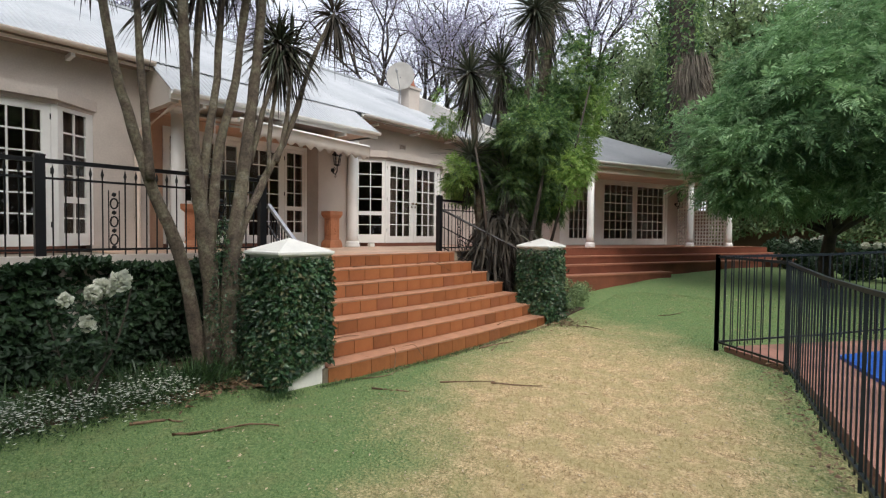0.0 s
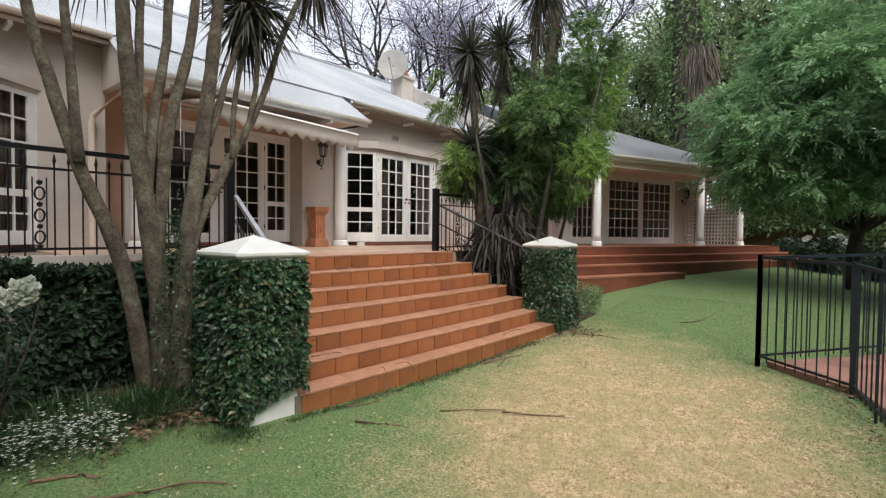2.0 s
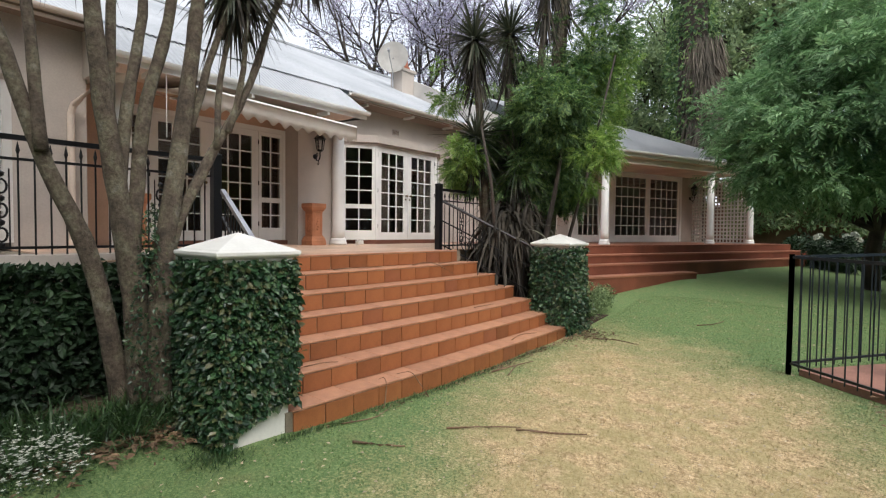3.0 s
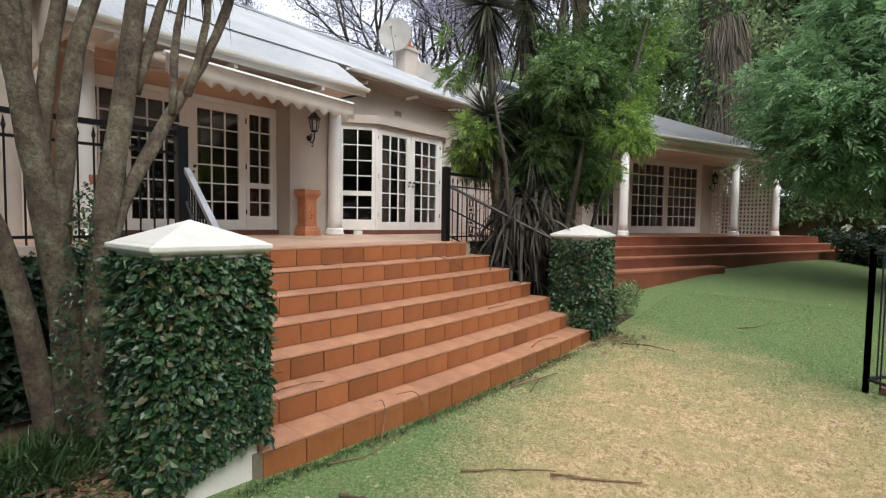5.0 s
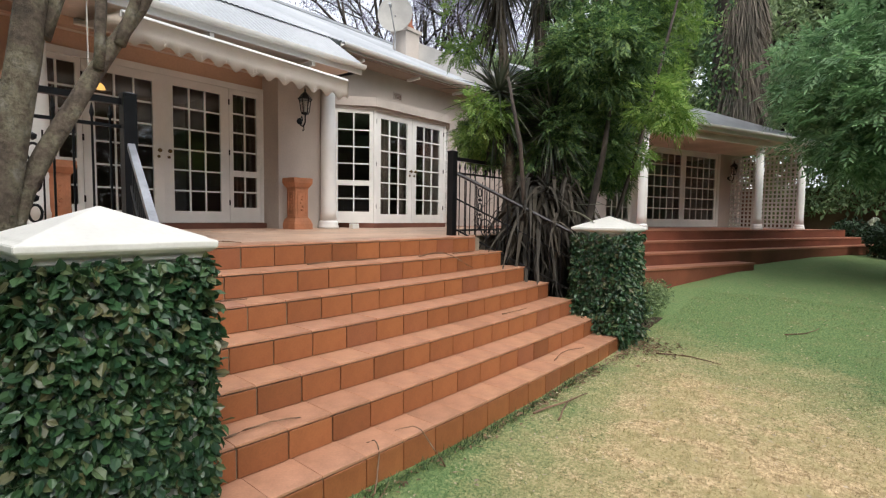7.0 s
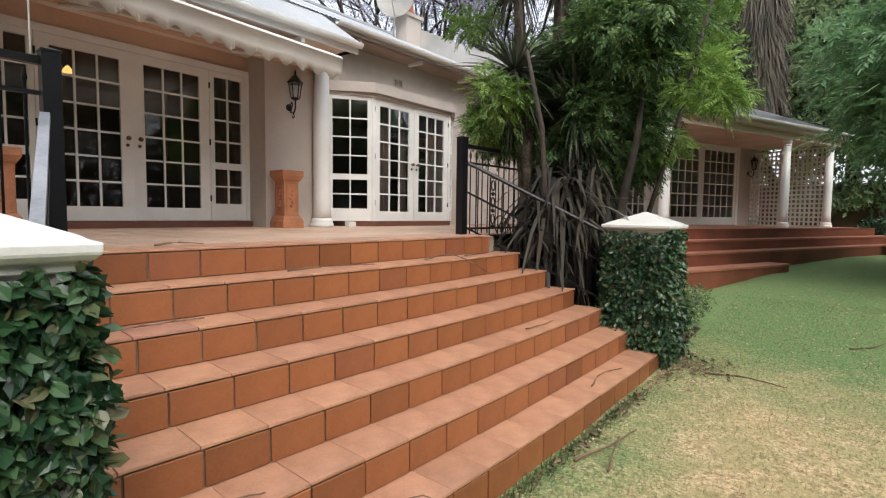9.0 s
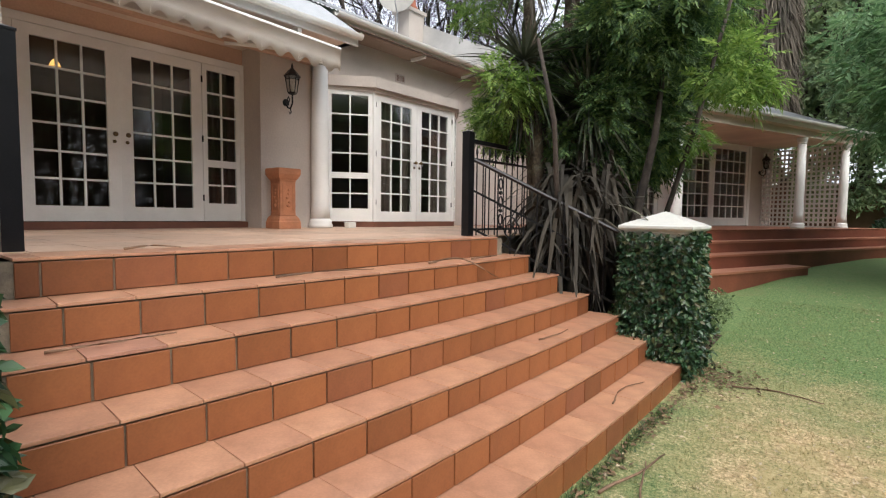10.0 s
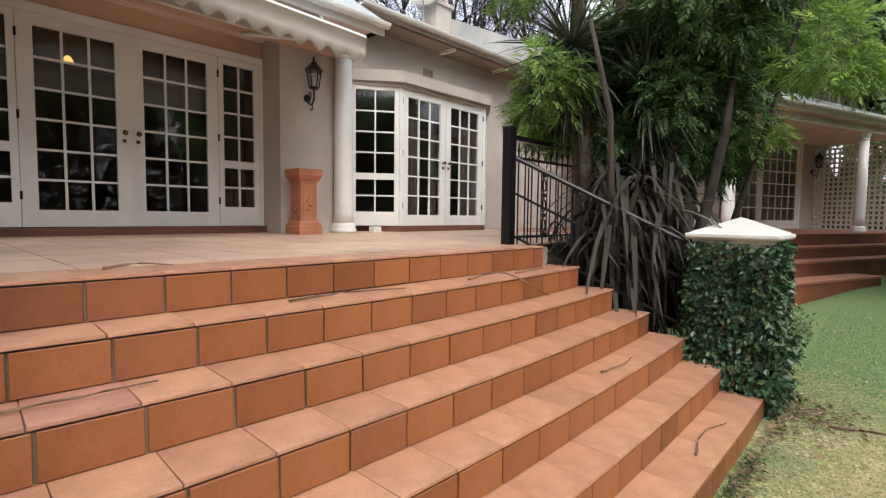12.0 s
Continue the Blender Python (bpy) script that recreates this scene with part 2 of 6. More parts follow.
def rod(bm, a, b, r0, r1=None, seg=8):
    """A tapered round bar from a to b."""
    a, b = Vector(a), Vector(b)
    r1 = r0 if r1 is None else r1
    q = (b - a).to_track_quat('Z', 'Y')
    rings = []
    for p_, r in ((a, r0), (b, r1)):
        rings.append([bm.verts.new(p_ + q @ Vector((r * math.cos(2 * math.pi * k / seg), r * math.sin(2 * math.pi * k / seg), 0))) for k in range(seg)])
    for k in range(seg):
        bm.faces.new((rings[0][k], rings[0][(k + 1) % seg], rings[1][(k + 1) % seg], rings[1][k]))
    bm.faces.new(rings[0][::-1])
    bm.faces.new(rings[1])


def lathe(bm, prof, seg=24, at=(0, 0, 0), square=False):
    """Turn a profile of (radius, height) about z; square gives four sides."""
    seg = 4 if square else seg
    off = math.pi / 4 if square else 0
    k2 = math.sqrt(2) if square else 1
    rings = [[bm.verts.new((at[0] + r * k2 * math.cos(off + 2 * math.pi * k / seg), at[1] + r * k2 * math.sin(off + 2 * math.pi * k / seg), at[2] + h)) for k in range(seg)] for r, h in prof]
    for a, b in zip(rings, rings[1:]):
        for k in range(seg):
            bm.faces.new((a[k], a[(k + 1) % seg], b[(k + 1) % seg], b[k]))
    bm.faces.new(rings[0][::-1])
    bm.faces.new(rings[-1])


def tube(bm, pts, r0, r1, seg=7):
    """A bent tapered tube along points."""
    pts = [Vector(p_) for p_ in pts]
    rings = []
    for k, p_ in enumerate(pts):
        d = (pts[min(k + 1, len(pts) - 1)] - pts[max(k - 1, 0)]).normalized()
        q = d.to_track_quat('Z', 'Y')
        r = r0 + (r1 - r0) * k / (len(pts) - 1)
        rings.append([bm.verts.new(p_ + q @ Vector((r * math.cos(2 * math.pi * j / seg), r * math.sin(2 * math.pi * j / seg), 0))) for j in range(seg)])
    for a, b in zip(rings, rings[1:]):
        # keep the rings from twisting against one another
        best = min(range(seg), key=lambda s: (b[s].co - a[0].co).length)
        b[:] = b[best:] + b[:best]
        for j in range(seg):
            bm.faces.new((a[j], a[(j + 1) % seg], b[(j + 1) % seg], b[j]))
    bm.faces.new(rings[0][::-1])
    bm.faces.new(rings[-1])


def prism(bm, outline, z0, z1):
    a_ = [bm.verts.new((x, y, z0)) for x, y in outline]
    b_ = [bm.verts.new((x, y, z1)) for x, y in outline]
    n = len(outline)
    for k in range(n):
        bm.faces.new((a_[k], a_[(k + 1) % n], b_[(k + 1) % n], b_[k]))
    bm.faces.new(a_[::-1])
    bm.faces.new(b_)
    return bm


def mesh_of(name, bm, material, smooth=False):
    bmesh.ops.recalc_face_normals(bm, faces=bm.faces[:])
    me = bpy.data.meshes.new(name)
    bm.to_mesh(me)
    bm.free()
    me.materials.append(material)
    if smooth:
        for f in me.polygons:
            f.use_smooth = True
    return me


def part(name, bm, material, parent, label="", smooth=False):
    ob = new(name, mesh_of(name, bm, material, smooth))
    ob.parent = parent
    if label:
        tagged(ob, label)
    return ob


def share(name, me, parent, m_=None):
    ob = new(name, me)
    ob.parent = parent
    if m_ is not None:
        ob.matrix_basis = m_
    return ob


def thing(name, label, category, m_=None, group=""):
    ob = tagged(new(name), label, category, group)
    ob.empty_display_size = 0.1
    if m_ is not None:
        ob.matrix_basis = m_
    return ob


def solid(name, bm, material, label, category, kind="", m_=None, group="", smooth=False):
    ob = tagged(new(name, mesh_of(name, bm, material, smooth)), label, category, group, kind)
    if m_ is not None:
        ob.matrix_basis = m_
    return ob


def boxes(*args):
    bm = bmesh.new()
    for a_ in args:
        box(bm, *a_)
    return bm


def bevelled(w, d, h, r):
    bm = bmesh.new()
    box(bm, 0, w, 0, d, 0, h)
    bmesh.ops.bevel(bm, geom=bm.edges[:], offset=r, segments=1, affect='EDGES')
    return bm


def raw_mesh(name, verts, faces, material):
    me = bpy.data.meshes.new(name)
    me.from_pydata(verts.tolist(), [], faces.tolist())
    me.materials.append(material)
    me.update()
    return me


rng = np.random.default_rng(7)


def unit(v):
    return v / np.maximum(np.linalg.norm(v, axis=1, keepdims=True), 1e-6)


def leaves(name, pts, out, size, material, droop=0.25, wide=0.42, spread=0.8, round_=False):
    """Many small folded leaves at pts, roughly facing the way out."""
    n = len(pts)
    d = unit(out * (1 - spread) + rng.normal(size=(n, 3)) * spread - np.array([0, 0, droop]))
    nrm = unit(out + rng.normal(size=(n, 3)) * 0.5 + np.array([0, 0, 0.35]))
    s = unit(np.cross(d, nrm))
    up = np.cross(s, d)
    L = (size * rng.uniform(0.6, 1.35, n))[:, None]
    W = L * wide
    if round_:
        # six-pointed outline: broad in the middle, short tip
        ring_ = [(0.0, 0.0, 0.0), (0.22, 0.42, 0.05), (0.62, 0.46, 0.07), (1.0, 0.0, -0.08), (0.62, -0.46, 0.07), (0.22, -0.42, 0.05)]
        v = np.stack([pts + d * L * u + s * W * w + up * L * h for u, w, h in ring_], 1).reshape(-1, 3)
        k = np.arange(n)[:, None] * 6
        f = np.concatenate([k + np.array([[0, 1, 2, 3]]), k + np.array([[0, 3, 4, 5]])], 0)
        return raw_mesh(name, v, f, material)
    a = pts
    b = pts + d * L * 0.45 + s * W * 0.5 + up * L * 0.08
    c_ = pts + d * L - up * L * 0.06
    e = pts + d * L * 0.45 - s * W * 0.5 + up * L * 0.08
    v = np.stack([a, b, c_, e], 1).reshape(-1, 3)
    k = np.arange(n)[:, None] * 4
    f = np.concatenate([k + np.array([[0, 1, 2]]), k + np.array([[0, 2, 3]])], 0)
    return raw_mesh(name, v, f, material)


def lying(name, pts, size, material, wide=0.45):
    """Dry leaves lying about flat, each a little curled."""
    n = len(pts)
    a_ = rng.uniform(0, 2 * math.pi, n)
    d = np.stack([np.cos(a_), np.sin(a_), rng.normal(0, 0.12, n)], 1)
    s = unit(np.cross(d, unit(np.array([[0, 0, 1.0]]) + rng.normal(size=(n, 3)) * 0.3)))
    L = (size * rng.uniform(0.5, 1.4, n))[:, None]
    up = np.array([[0, 0, 1.0]]) * L * rng.uniform(0.02, 0.25, n)[:, None]
    v = np.stack([pts, pts + d * L * 0.5 + s * L * wide * 0.5 + up, pts + d * L, pts + d * L * 0.5 - s * L * wide * 0.5 + up * 0.3], 1).reshape(-1, 3)
    k = np.arange(n)[:, None] * 4
    return raw_mesh(name, v, np.concatenate([k + np.array([[0, 1, 2]]), k + np.array([[0, 2, 3]])], 0), material)


def sprays(name, pts, out, size, material, pairs=5, droop=0.4, wide=0.30, fan=0.75):
    """Feathered sprays: paired narrow leaflets along a short bending rib."""
    n = len(pts)
    d = unit(out * 0.7 + rng.normal(size=(n, 3)) * 0.45 - np.array([0, 0, droop]))
    nrm = unit(np.array([0, 0, 1.0]) + out * 0.5 + rng.normal(size=(n, 3)) * 0.3)
    s = unit(np.cross(d, nrm))
    up = np.cross(s, d)
    L = (size * rng.uniform(0.65, 1.3, n))[:, None]
    rows_ = []
    lf = 0.52
    for k in range(pairs * 2 + 1):
        u = 0.25 + 0.75 * (k // 2) / pairs
        sg = 0 if k == pairs * 2 else (1 if k % 2 else -1)
        base = pts + d * L * u - np.array([0, 0, 1.0]) * L * 0.25 * u * u
        e = unit(d * (1.0 if sg == 0 else 0.65) + s * sg * fan - np.array([0, 0, 0.25]) + rng.normal(size=(n, 3)) * 0.08)
        w = np.cross(e, up)
        ll = L * lf * (1.0 - 0.35 * abs(u - 0.55))
        tip = base + e * ll
        mid = base + e * ll * 0.45 + up * ll * 0.05
        rows_ += [base, mid + w * ll * wide * 0.5, tip, mid - w * ll * wide * 0.5]
    v = np.stack(rows_, 1).reshape(-1, 3)
    f = np.arange(n * (pairs * 2 + 1) * 4).reshape(-1, 4)
    return raw_mesh(name, v, f, material)


def straps(name, pts, d, length, width, material, droop=0.6, seg=4):
    """Long narrow bending leaves from pts along d."""
    n = len(pts)
    d = unit(d)
    s = unit(np.cross(d, np.array([0, 0, 1.0]) + rng.normal(size=(n, 3)) * 0.15))
    L = length * rng.uniform(0.7, 1.25, n)[:, None]
    W = width * rng.uniform(0.7, 1.2, n)[:, None]
    rows_ = []
    dr = droop * rng.uniform(0.4, 1.4, n)[:, None]
    for k in range(seg + 1):
        u = k / seg
        q = pts + d * L * u - np.array([0, 0, 1.0]) * dr * L * u * u
        w = W * (0.75 + 0.8 * u - 1.5 * u * u) * 0.5 if u < 1 else W * 0.02
        rows_ += [q + s * w, q - s * w]
    v = np.stack(rows_, 1).reshape(-1, 3)
    m2 = 2 * (seg + 1)
    b = np.arange(n)[:, None] * m2
    f = np.concatenate([b + np.array([[2 * k, 2 * k + 1, 2 * k + 3, 2 * k + 2]]) for k in range(seg)], 0)
    return raw_mesh(name, v, f, material)


def blob_points(n, centre, radii, shell=0.35, squash=0.0):
    """Points in the outer shell of an uneven ellipsoid, and the way out at each."""
    d = unit(rng.normal(size=(n, 3)))
    r = 1 - shell * rng.random(n) ** 1.6
    return np.array(centre) + d * np.array(radii) * r[:, None], d


def clumps(n, centre, radii, count, clump, flat=0.6):
    """A crown as many clumps of leaves with gaps between them."""
    c0, d0 = blob_points(count, centre, radii, 0.55)
    idx = rng.integers(0, count, n)
    cr = clump * rng.uniform(0.6, 1.3, count)
    d = unit(rng.normal(size=(n, 3)))
    rr = rng.random(n) ** 0.45
    p_ = c0[idx] + d * (cr[idx] * rr)[:, None] * np.array([1, 1, flat])
    return p_, unit(d * 0.6 + d0[idx] * 0.6 + np.array([0, 0, 0.3]))

# ---- ground ----
P = 1.225          # terrace level
RISE, GO = 0.175, 0.26


def sm(a, b, v):
    u = np.clip((v - a) / (b - a), 0, 1)
    return u * u * (3 - 2 * u)


def lawn_z(x, y):
    x, y = np.asarray(x, float), np.asarray(y, float)
    near = 0.03 - 0.05 * np.exp(-((y - 2.0) / 1.6) ** 2) + 0.0 * x
    rise = 0.50 * sm(5.0, 10.5, y) * (1 - 0.55 * sm(1.2, 4.5, x)) + 0.12 * sm(10, 15, y)
    return near + rise + 0.006 * np.sin(3.1 * x + 1.3 * y) + 0.005 * np.sin(5.3 * y - 2.2 * x)


gx = np.concatenate([[-400, -200, -100, -50, -25, -12], np.arange(-6, 9.01, 0.25), [12, 20, 40, 80, 160, 400]])
gy = np.concatenate([[-400, -200, -100, -50, -25, -12], np.arange(-7, 18.01, 0.25), [22, 30, 50, 90, 180, 400]])
X, Y = np.meshgrid(gx, gy, indexing="ij")
V = np.stack([X, Y, lawn_z(X, Y)], -1).reshape(-1, 3)
ny = len(gy)
i0 = (np.arange(len(gx) - 1)[:, None] * ny + np.arange(ny - 1)[None]).reshape(-1)
F = np.stack([i0, i0 + ny, i0 + ny + 1, i0 + 1], 1)
me = raw_mesh("ground", V, F, M_LAWN)
for f in me.polygons:
    f.use_smooth = True
tagged(new("ground", me), "short lawn, green with a straw-dry walked strip", "lawn", kind="structure")

# ---- terrace and steps ----
# the flight widens downwards and bows gently towards the lawn: ends and place of each nose
ENDS = (5.05, 5.03, 5.01, 4.93, 4.81, 4.70, 4.45)
BOW = (0.3, 0.5, 0.75, 0.85, 1.0, 1.1, 0.0)
TW = 0.278


def ends(k):
    return 0.55 + 0.055 * k, ENDS[k]


def nose_x(k, y):
    return -GO * k + BOW[k] * (0.03 - 0.02 * (y - 2.6) ** 2)


def joints(k):
    y0, y1 = ends(k)
    return [y0] + [v_ for v_ in np.arange(1.25 + 0.024 * (6 - k) - 3 * TW, y1 - 0.06, TW) if v_ > y0 + 0.06] + [y1]


stairs = thing("stairs", "wide flight of seven red quarry-tiled garden steps", "stairs")
tagged(stairs, kind="structure")
for k in range(7):
    line = [(nose_x(k, y) - 0.0165, y) for y in joints(k)]
    line = [(line[0][0], line[0][1] - 0.05)] + line[1:]
    part("step", prism(bmesh.new(), [(-1.9, line[0][1])] + line + [(-1.9, line[-1][1])], -0.3 if k == 0 else RISE * k - 0.02, RISE * (k + 1) - 0.0145), M_GROUT, stairs)

bm = boxes((-5.6, -GO * 6 - 0.02, 0.56, 4.55, -0.3, P - 0.0145), (-5.6, -1.98, -8, 0.56, -0.3, P - 0.0145), (-5.6, -1.95, 4.55, 9.5, -0.3, P - 0.012))
terrace = solid("terrace_floor", bm, M_GROUT, "raised house terrace paved with pale terracotta tiles", "terrace", "structure")
bm = boxes((-2.2, -1.9, -8, 0.85, P + 0.0, P + 0.055))
solid("trim_coping", bm, M_WALL, "low plastered kerb along the terrace edge", "kerb", "structure")
bm = boxes((-1.98, -1.90, -8, 0.55, -0.3, P))
solid("wall_retaining", bm, M_WALL, "plastered retaining wall of the terrace, overgrown by hedge", "wall", "structure")

# ---- house walls ----
XW, XD = -5.2, -5.45       # main wall, recessed garden-door wall
bm = bmesh.new()
box(bm, XD - 0.25, XD, 0.6, 1.02, P, 3.95)
box(bm, XD - 0.25, XD, 3.99, 4.2, P, 3.95)
box(bm, XD - 0.25, XD, 1.02, 3.99, 3.40, 3.95)
solid("wall_doors", bm, M_REVEAL, "peach plaster wall round the garden doors", "wall", "structure")
bm = boxes((XD - 0.2, XD + 0.10, 1.02, 3.99, P, 1.305))
solid("trim_threshold", bm, M_SKIRT, "dark red tiled threshold below the garden doors", "threshold", "structure")
bm = bmesh.new()
box(bm, -5.45, -5.0, 3.985, 4.95, P, 4.115)
solid("wall_lamp", bm, M_WALL, "taupe plaster wall between the garden doors and the bay", "wall", "structure")
# main wall to the far end, open behind the bay
bm = boxes((XW - 0.25, XW, 4.95, 5.18, P, 4.3), (XW - 0.25, XW, 5.18, 8.0, 3.36, 4.3), (XW - 0.25, XW, 8.0, 12.6, P, 4.3))
solid("wall_main", bm, M_WALL, "taupe plaster house wall behind the bay window", "wall", "structure")
# left wing
XL = -4.95
bm = boxes((XL - 0.25, XL, -8, -2.55, P, 4.3), (XL - 0.25, XL, -2.55, -0.2, 3.42, 4.3), (XL - 0.25, XL, -0.2, 0.62, P, 4.3), (-5.45, XL - 0.25, 0.37, 0.62, P, 4.2))
solid("wall_wing", bm, M_WALL, "taupe plaster wall of the wing with a bay", "wall", "structure")
vent = thing("wall_vent", "small plaster ventilation grille in the wall", "vent", pose(XW, 6.62, 3.70))
part("vent_frame", boxes((0, 0.012, 0, 0.22, 0, 0.02), (0, 0.012, 0, 0.22, 0.12, 0.14), (0, 0.012, 0, 0.02, 0.02, 0.12), (0, 0.012, 0.20, 0.22, 0.02, 0.12)), M_WALL, vent)
for k in range(5):
    part("vent_slat", boxes((0.001, 0.01, 0.045 + 0.03 * k, 0.055 + 0.03 * k, 0.02, 0.12)), M_WALL, vent)
part("vent_back", boxes((0.0, 0.002, 0.02, 0.20, 0.02, 0.12)), M_SKIRT, vent)
# parapet running down the roof from the chimney
bm = bmesh.new()
v = [bm.verts.new(c_) for c_ in ((-4.78, 9.78, 4.2), (-4.78, 9.78, 4.78), (-7.6, 9.78, 6.12), (-7.6, 9.78, 5.5))]
bm.faces.new(v)
r_ = bmesh.ops.extrude_face_region(bm, geom=bm.faces[:])
bmesh.ops.translate(bm, verts=[g_ for g_ in r_["geom"] if isinstance(g_, bmesh.types.BMVert)], vec=(0, 0.55, 0))
solid("wall_parapet", bm, M_PARAPET, "pale plastered parapet sloping down the roof", "parapet", "structure")
# closing walls behind: the rooms' indoor dimness is put into their paint
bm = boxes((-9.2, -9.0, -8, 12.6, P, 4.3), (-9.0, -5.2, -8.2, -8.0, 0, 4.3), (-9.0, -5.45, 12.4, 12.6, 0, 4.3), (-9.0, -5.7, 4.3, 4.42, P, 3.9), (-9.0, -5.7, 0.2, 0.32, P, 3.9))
solid("wall_inner", bm, M_ROOM_DIM, "inner walls of the rooms, dimness put into brown paint", "wall", "structure")
solid("floor", boxes((-9.2, -5.6, -8, 12.6, P - 0.1, P)), M_ROOM_DIM, "inner floor behind the glazed doors, dimness put into its colour", "floor", "structure")
solid("ceiling", boxes((-9.2, -5.7, -8, 12.6, 3.7, 3.8)), M_ROOM_DIM, "inner ceiling of the rooms, dimness put into its colour", "ceiling", "structure")
# soffits
solid("ceiling_porch", boxes((-5.46, -3.95, 0.62, 4.66, 3.605, 3.63)), M_SOFFIT, "pale boarded soffit over the garden doors", "soffit", "structure")
solid("ceiling_eave", boxes((-5.2, -4.72, 4.95, 12.6, 4.12, 4.14)), M_BOARD, "brown boarded soffit below the eaves", "soffit", "structure")
solid("ceiling_wing", boxes((-4.95, -4.58, -8, 0.6, 4.12, 4.14)), M_BOARD, "brown boarded soffit below the wing eaves", "soffit", "structure")

# ---- roof: corrugated sheets ----
SL = 0.486


def roof_z(x):
    return 4.26 + SL * (-4.70 - x)


def sheet(name, x_low, x_high, y0, y1, zf, pitch=0.076, amp=0.010):
    n = int((y1 - y0) / (pitch / 4))
    ys = np.linspace(y0, y1, n)
    wob = amp * np.cos(2 * np.pi * ys / pitch)
    xs = np.array([x_low, (x_low + x_high) / 2, x_high])
    v = np.array([[[x, y, zf(x) + w] for x in xs] for y, w in zip(ys, wob)]).reshape(-1, 3)
    k = (np.arange(n - 1)[:, None] * 3 + np.arange(2)[None]).reshape(-1)
    f = np.stack([k, k + 1, k + 4, k + 3], 1)
    return raw_mesh(name, v, f, M_ROOF)


roof = thing("roof", "long pitched roof of white corrugated metal sheets", "roof")
tagged(roof, kind="structure")
XR = -11.4
for y0, y1 in ((-8.0, -4.5), (-4.52, -1.0), (-1.02, 2.5), (2.48, 6.0), (5.98, 9.5), (9.48, 12.8)):
    low = -4.55 if y1 < 1 else -4.70
    share("roof_sheet", sheet("roof_sheet", low, XR, y0, y1, roof_z), roof)
for y0, y1 in ((0.55, 2.8), (2.78, 4.72)):
    share("porch_sheet", sheet("porch_sheet", -3.88, -4.85, y0, y1, lambda x: 3.66 + 0.68 * (-3.88 - x) + 0.012), roof)
part("ridge_cap", boxes((XR - 0.12, XR + 0.12, -8, 12.8, roof_z(XR) - 0.03, roof_z(XR) + 0.035)), M_ROOF, roof)
bm = bmesh.new()
v = [bm.verts.new(c_) for c_ in ((XR, -8, roof_z(XR)), (XR, 12.8, roof_z(XR)), (-18.5, 12.8, 4.2), (-18.5, -8, 4.2))]
bm.faces.new(v)
bmesh.ops.solidify(bm, geom=bm.faces[:], thickness=0.03)
part("back_slope", bm, M_ROOF, roof)
bm = bmesh.new()
for yy in (-7.98, 12.7):
    v = [bm.verts.new(c_) for c_ in ((-5.2, yy, 4.1), (XR, yy, roof_z(XR) - 0.05), (-18.0, yy, 4.1))]
    bm.faces.new(v)
part("gable", bm, M_WALL, roof)


def gutter(name, x, z, y0, y1, m_=None, label="white painted eaves gutter", ends_=True, paint=None):
    """A half-round gutter on a fascia board."""
    th = thing(name, label, "gutter", m_)
    bm = bmesh.new()
    n = 9
    prev = None
    for yy in (y0, y1):
        ring = []
        for k in range(n):
            a_ = math.pi * k / (n - 1)
            ring.append(bm.verts.new((x + 0.06 + 0.055 * math.cos(a_), yy, z - 0.062 * math.sin(a_))))
        for k in range(n - 1, -1, -1):
            a_ = math.pi * k / (n - 1)
            ring.append(bm.verts.new((x + 0.06 + 0.047 * math.cos(a_), yy, z - 0.054 * math.sin(a_))))
        if prev:
            for k in range(len(ring)):
                bm.faces.new((prev[k], prev[(k + 1) % len(ring)], ring[(k + 1) % len(ring)], ring[k]))
            bm.faces.new(ring)
        else:
            bm.faces.new(ring[::-1])
        prev = ring
    part("channel", bm, paint or M_WHITE, th)
    part("fascia", boxes((x - 0.03, x, y0, y1, z - 0.12, z + 0.02)), paint or M_WHITE, th)
    yy = y0 + 0.5
    while ends_ and yy < y1:
        part("rafter_end", boxes((x - 0.35, x - 0.032, yy, yy + 0.05, z - 0.17, z - 0.10)), M_WHITE, th)
        yy += 1.4
    return th


gutter("gutter", -3.92, 3.66, 0.56, 4.72, label="white painted eaves gutter of the porch")
gutter("gutter", -4.74, 4.24, 4.97, 12.6)
# wing gutter takes the soffit colour, which stands in for its shade
gutter("gutter", -4.60, 4.20, -8, 0.58, label="eaves gutter of the wing, its shade put into dull cream paint", paint=M_SOFFIT)
bm = bmesh.new()
v = [bm.verts.new(c_) for c_ in ((-5.3, 0.585, 3.50), (-3.97, 0.585, 3.50), (-3.97, 0.585, 3.69), (-4.86, 0.585, 4.27), (-5.3, 0.585, 4.40))]
bm.faces.new(v)
r_ = bmesh.ops.extrude_face_region(bm, geom=bm.faces[:])
bmesh.ops.translate(bm, verts=[g_ for g_ in r_["geom"] if isinstance(g_, bmesh.types.BMVert)], vec=(0, 0.11, 0))
bmesh.ops.recalc_face_normals(bm, faces=bm.faces[:])
solid("trim_gable", bm, M_WALL, "plastered end below the porch roof", "trim", "structure")
bm = bmesh.new()
v = [bm.verts.new(c_) for c_ in ((-3.95, 4.68, 3.56), (-3.95, 4.68, 3.66), (-4.85, 4.68, 4.26), (-5.0, 4.68, 4.2), (-5.0, 4.68, 3.6))]
bm.faces.new(v)
bmesh.ops.solidify(bm, geom=bm.faces[:], thickness=0.03)
solid("trim_gable_2", bm, M_WHITE, "white barge board at the porch roof's end", "trim", "structure")

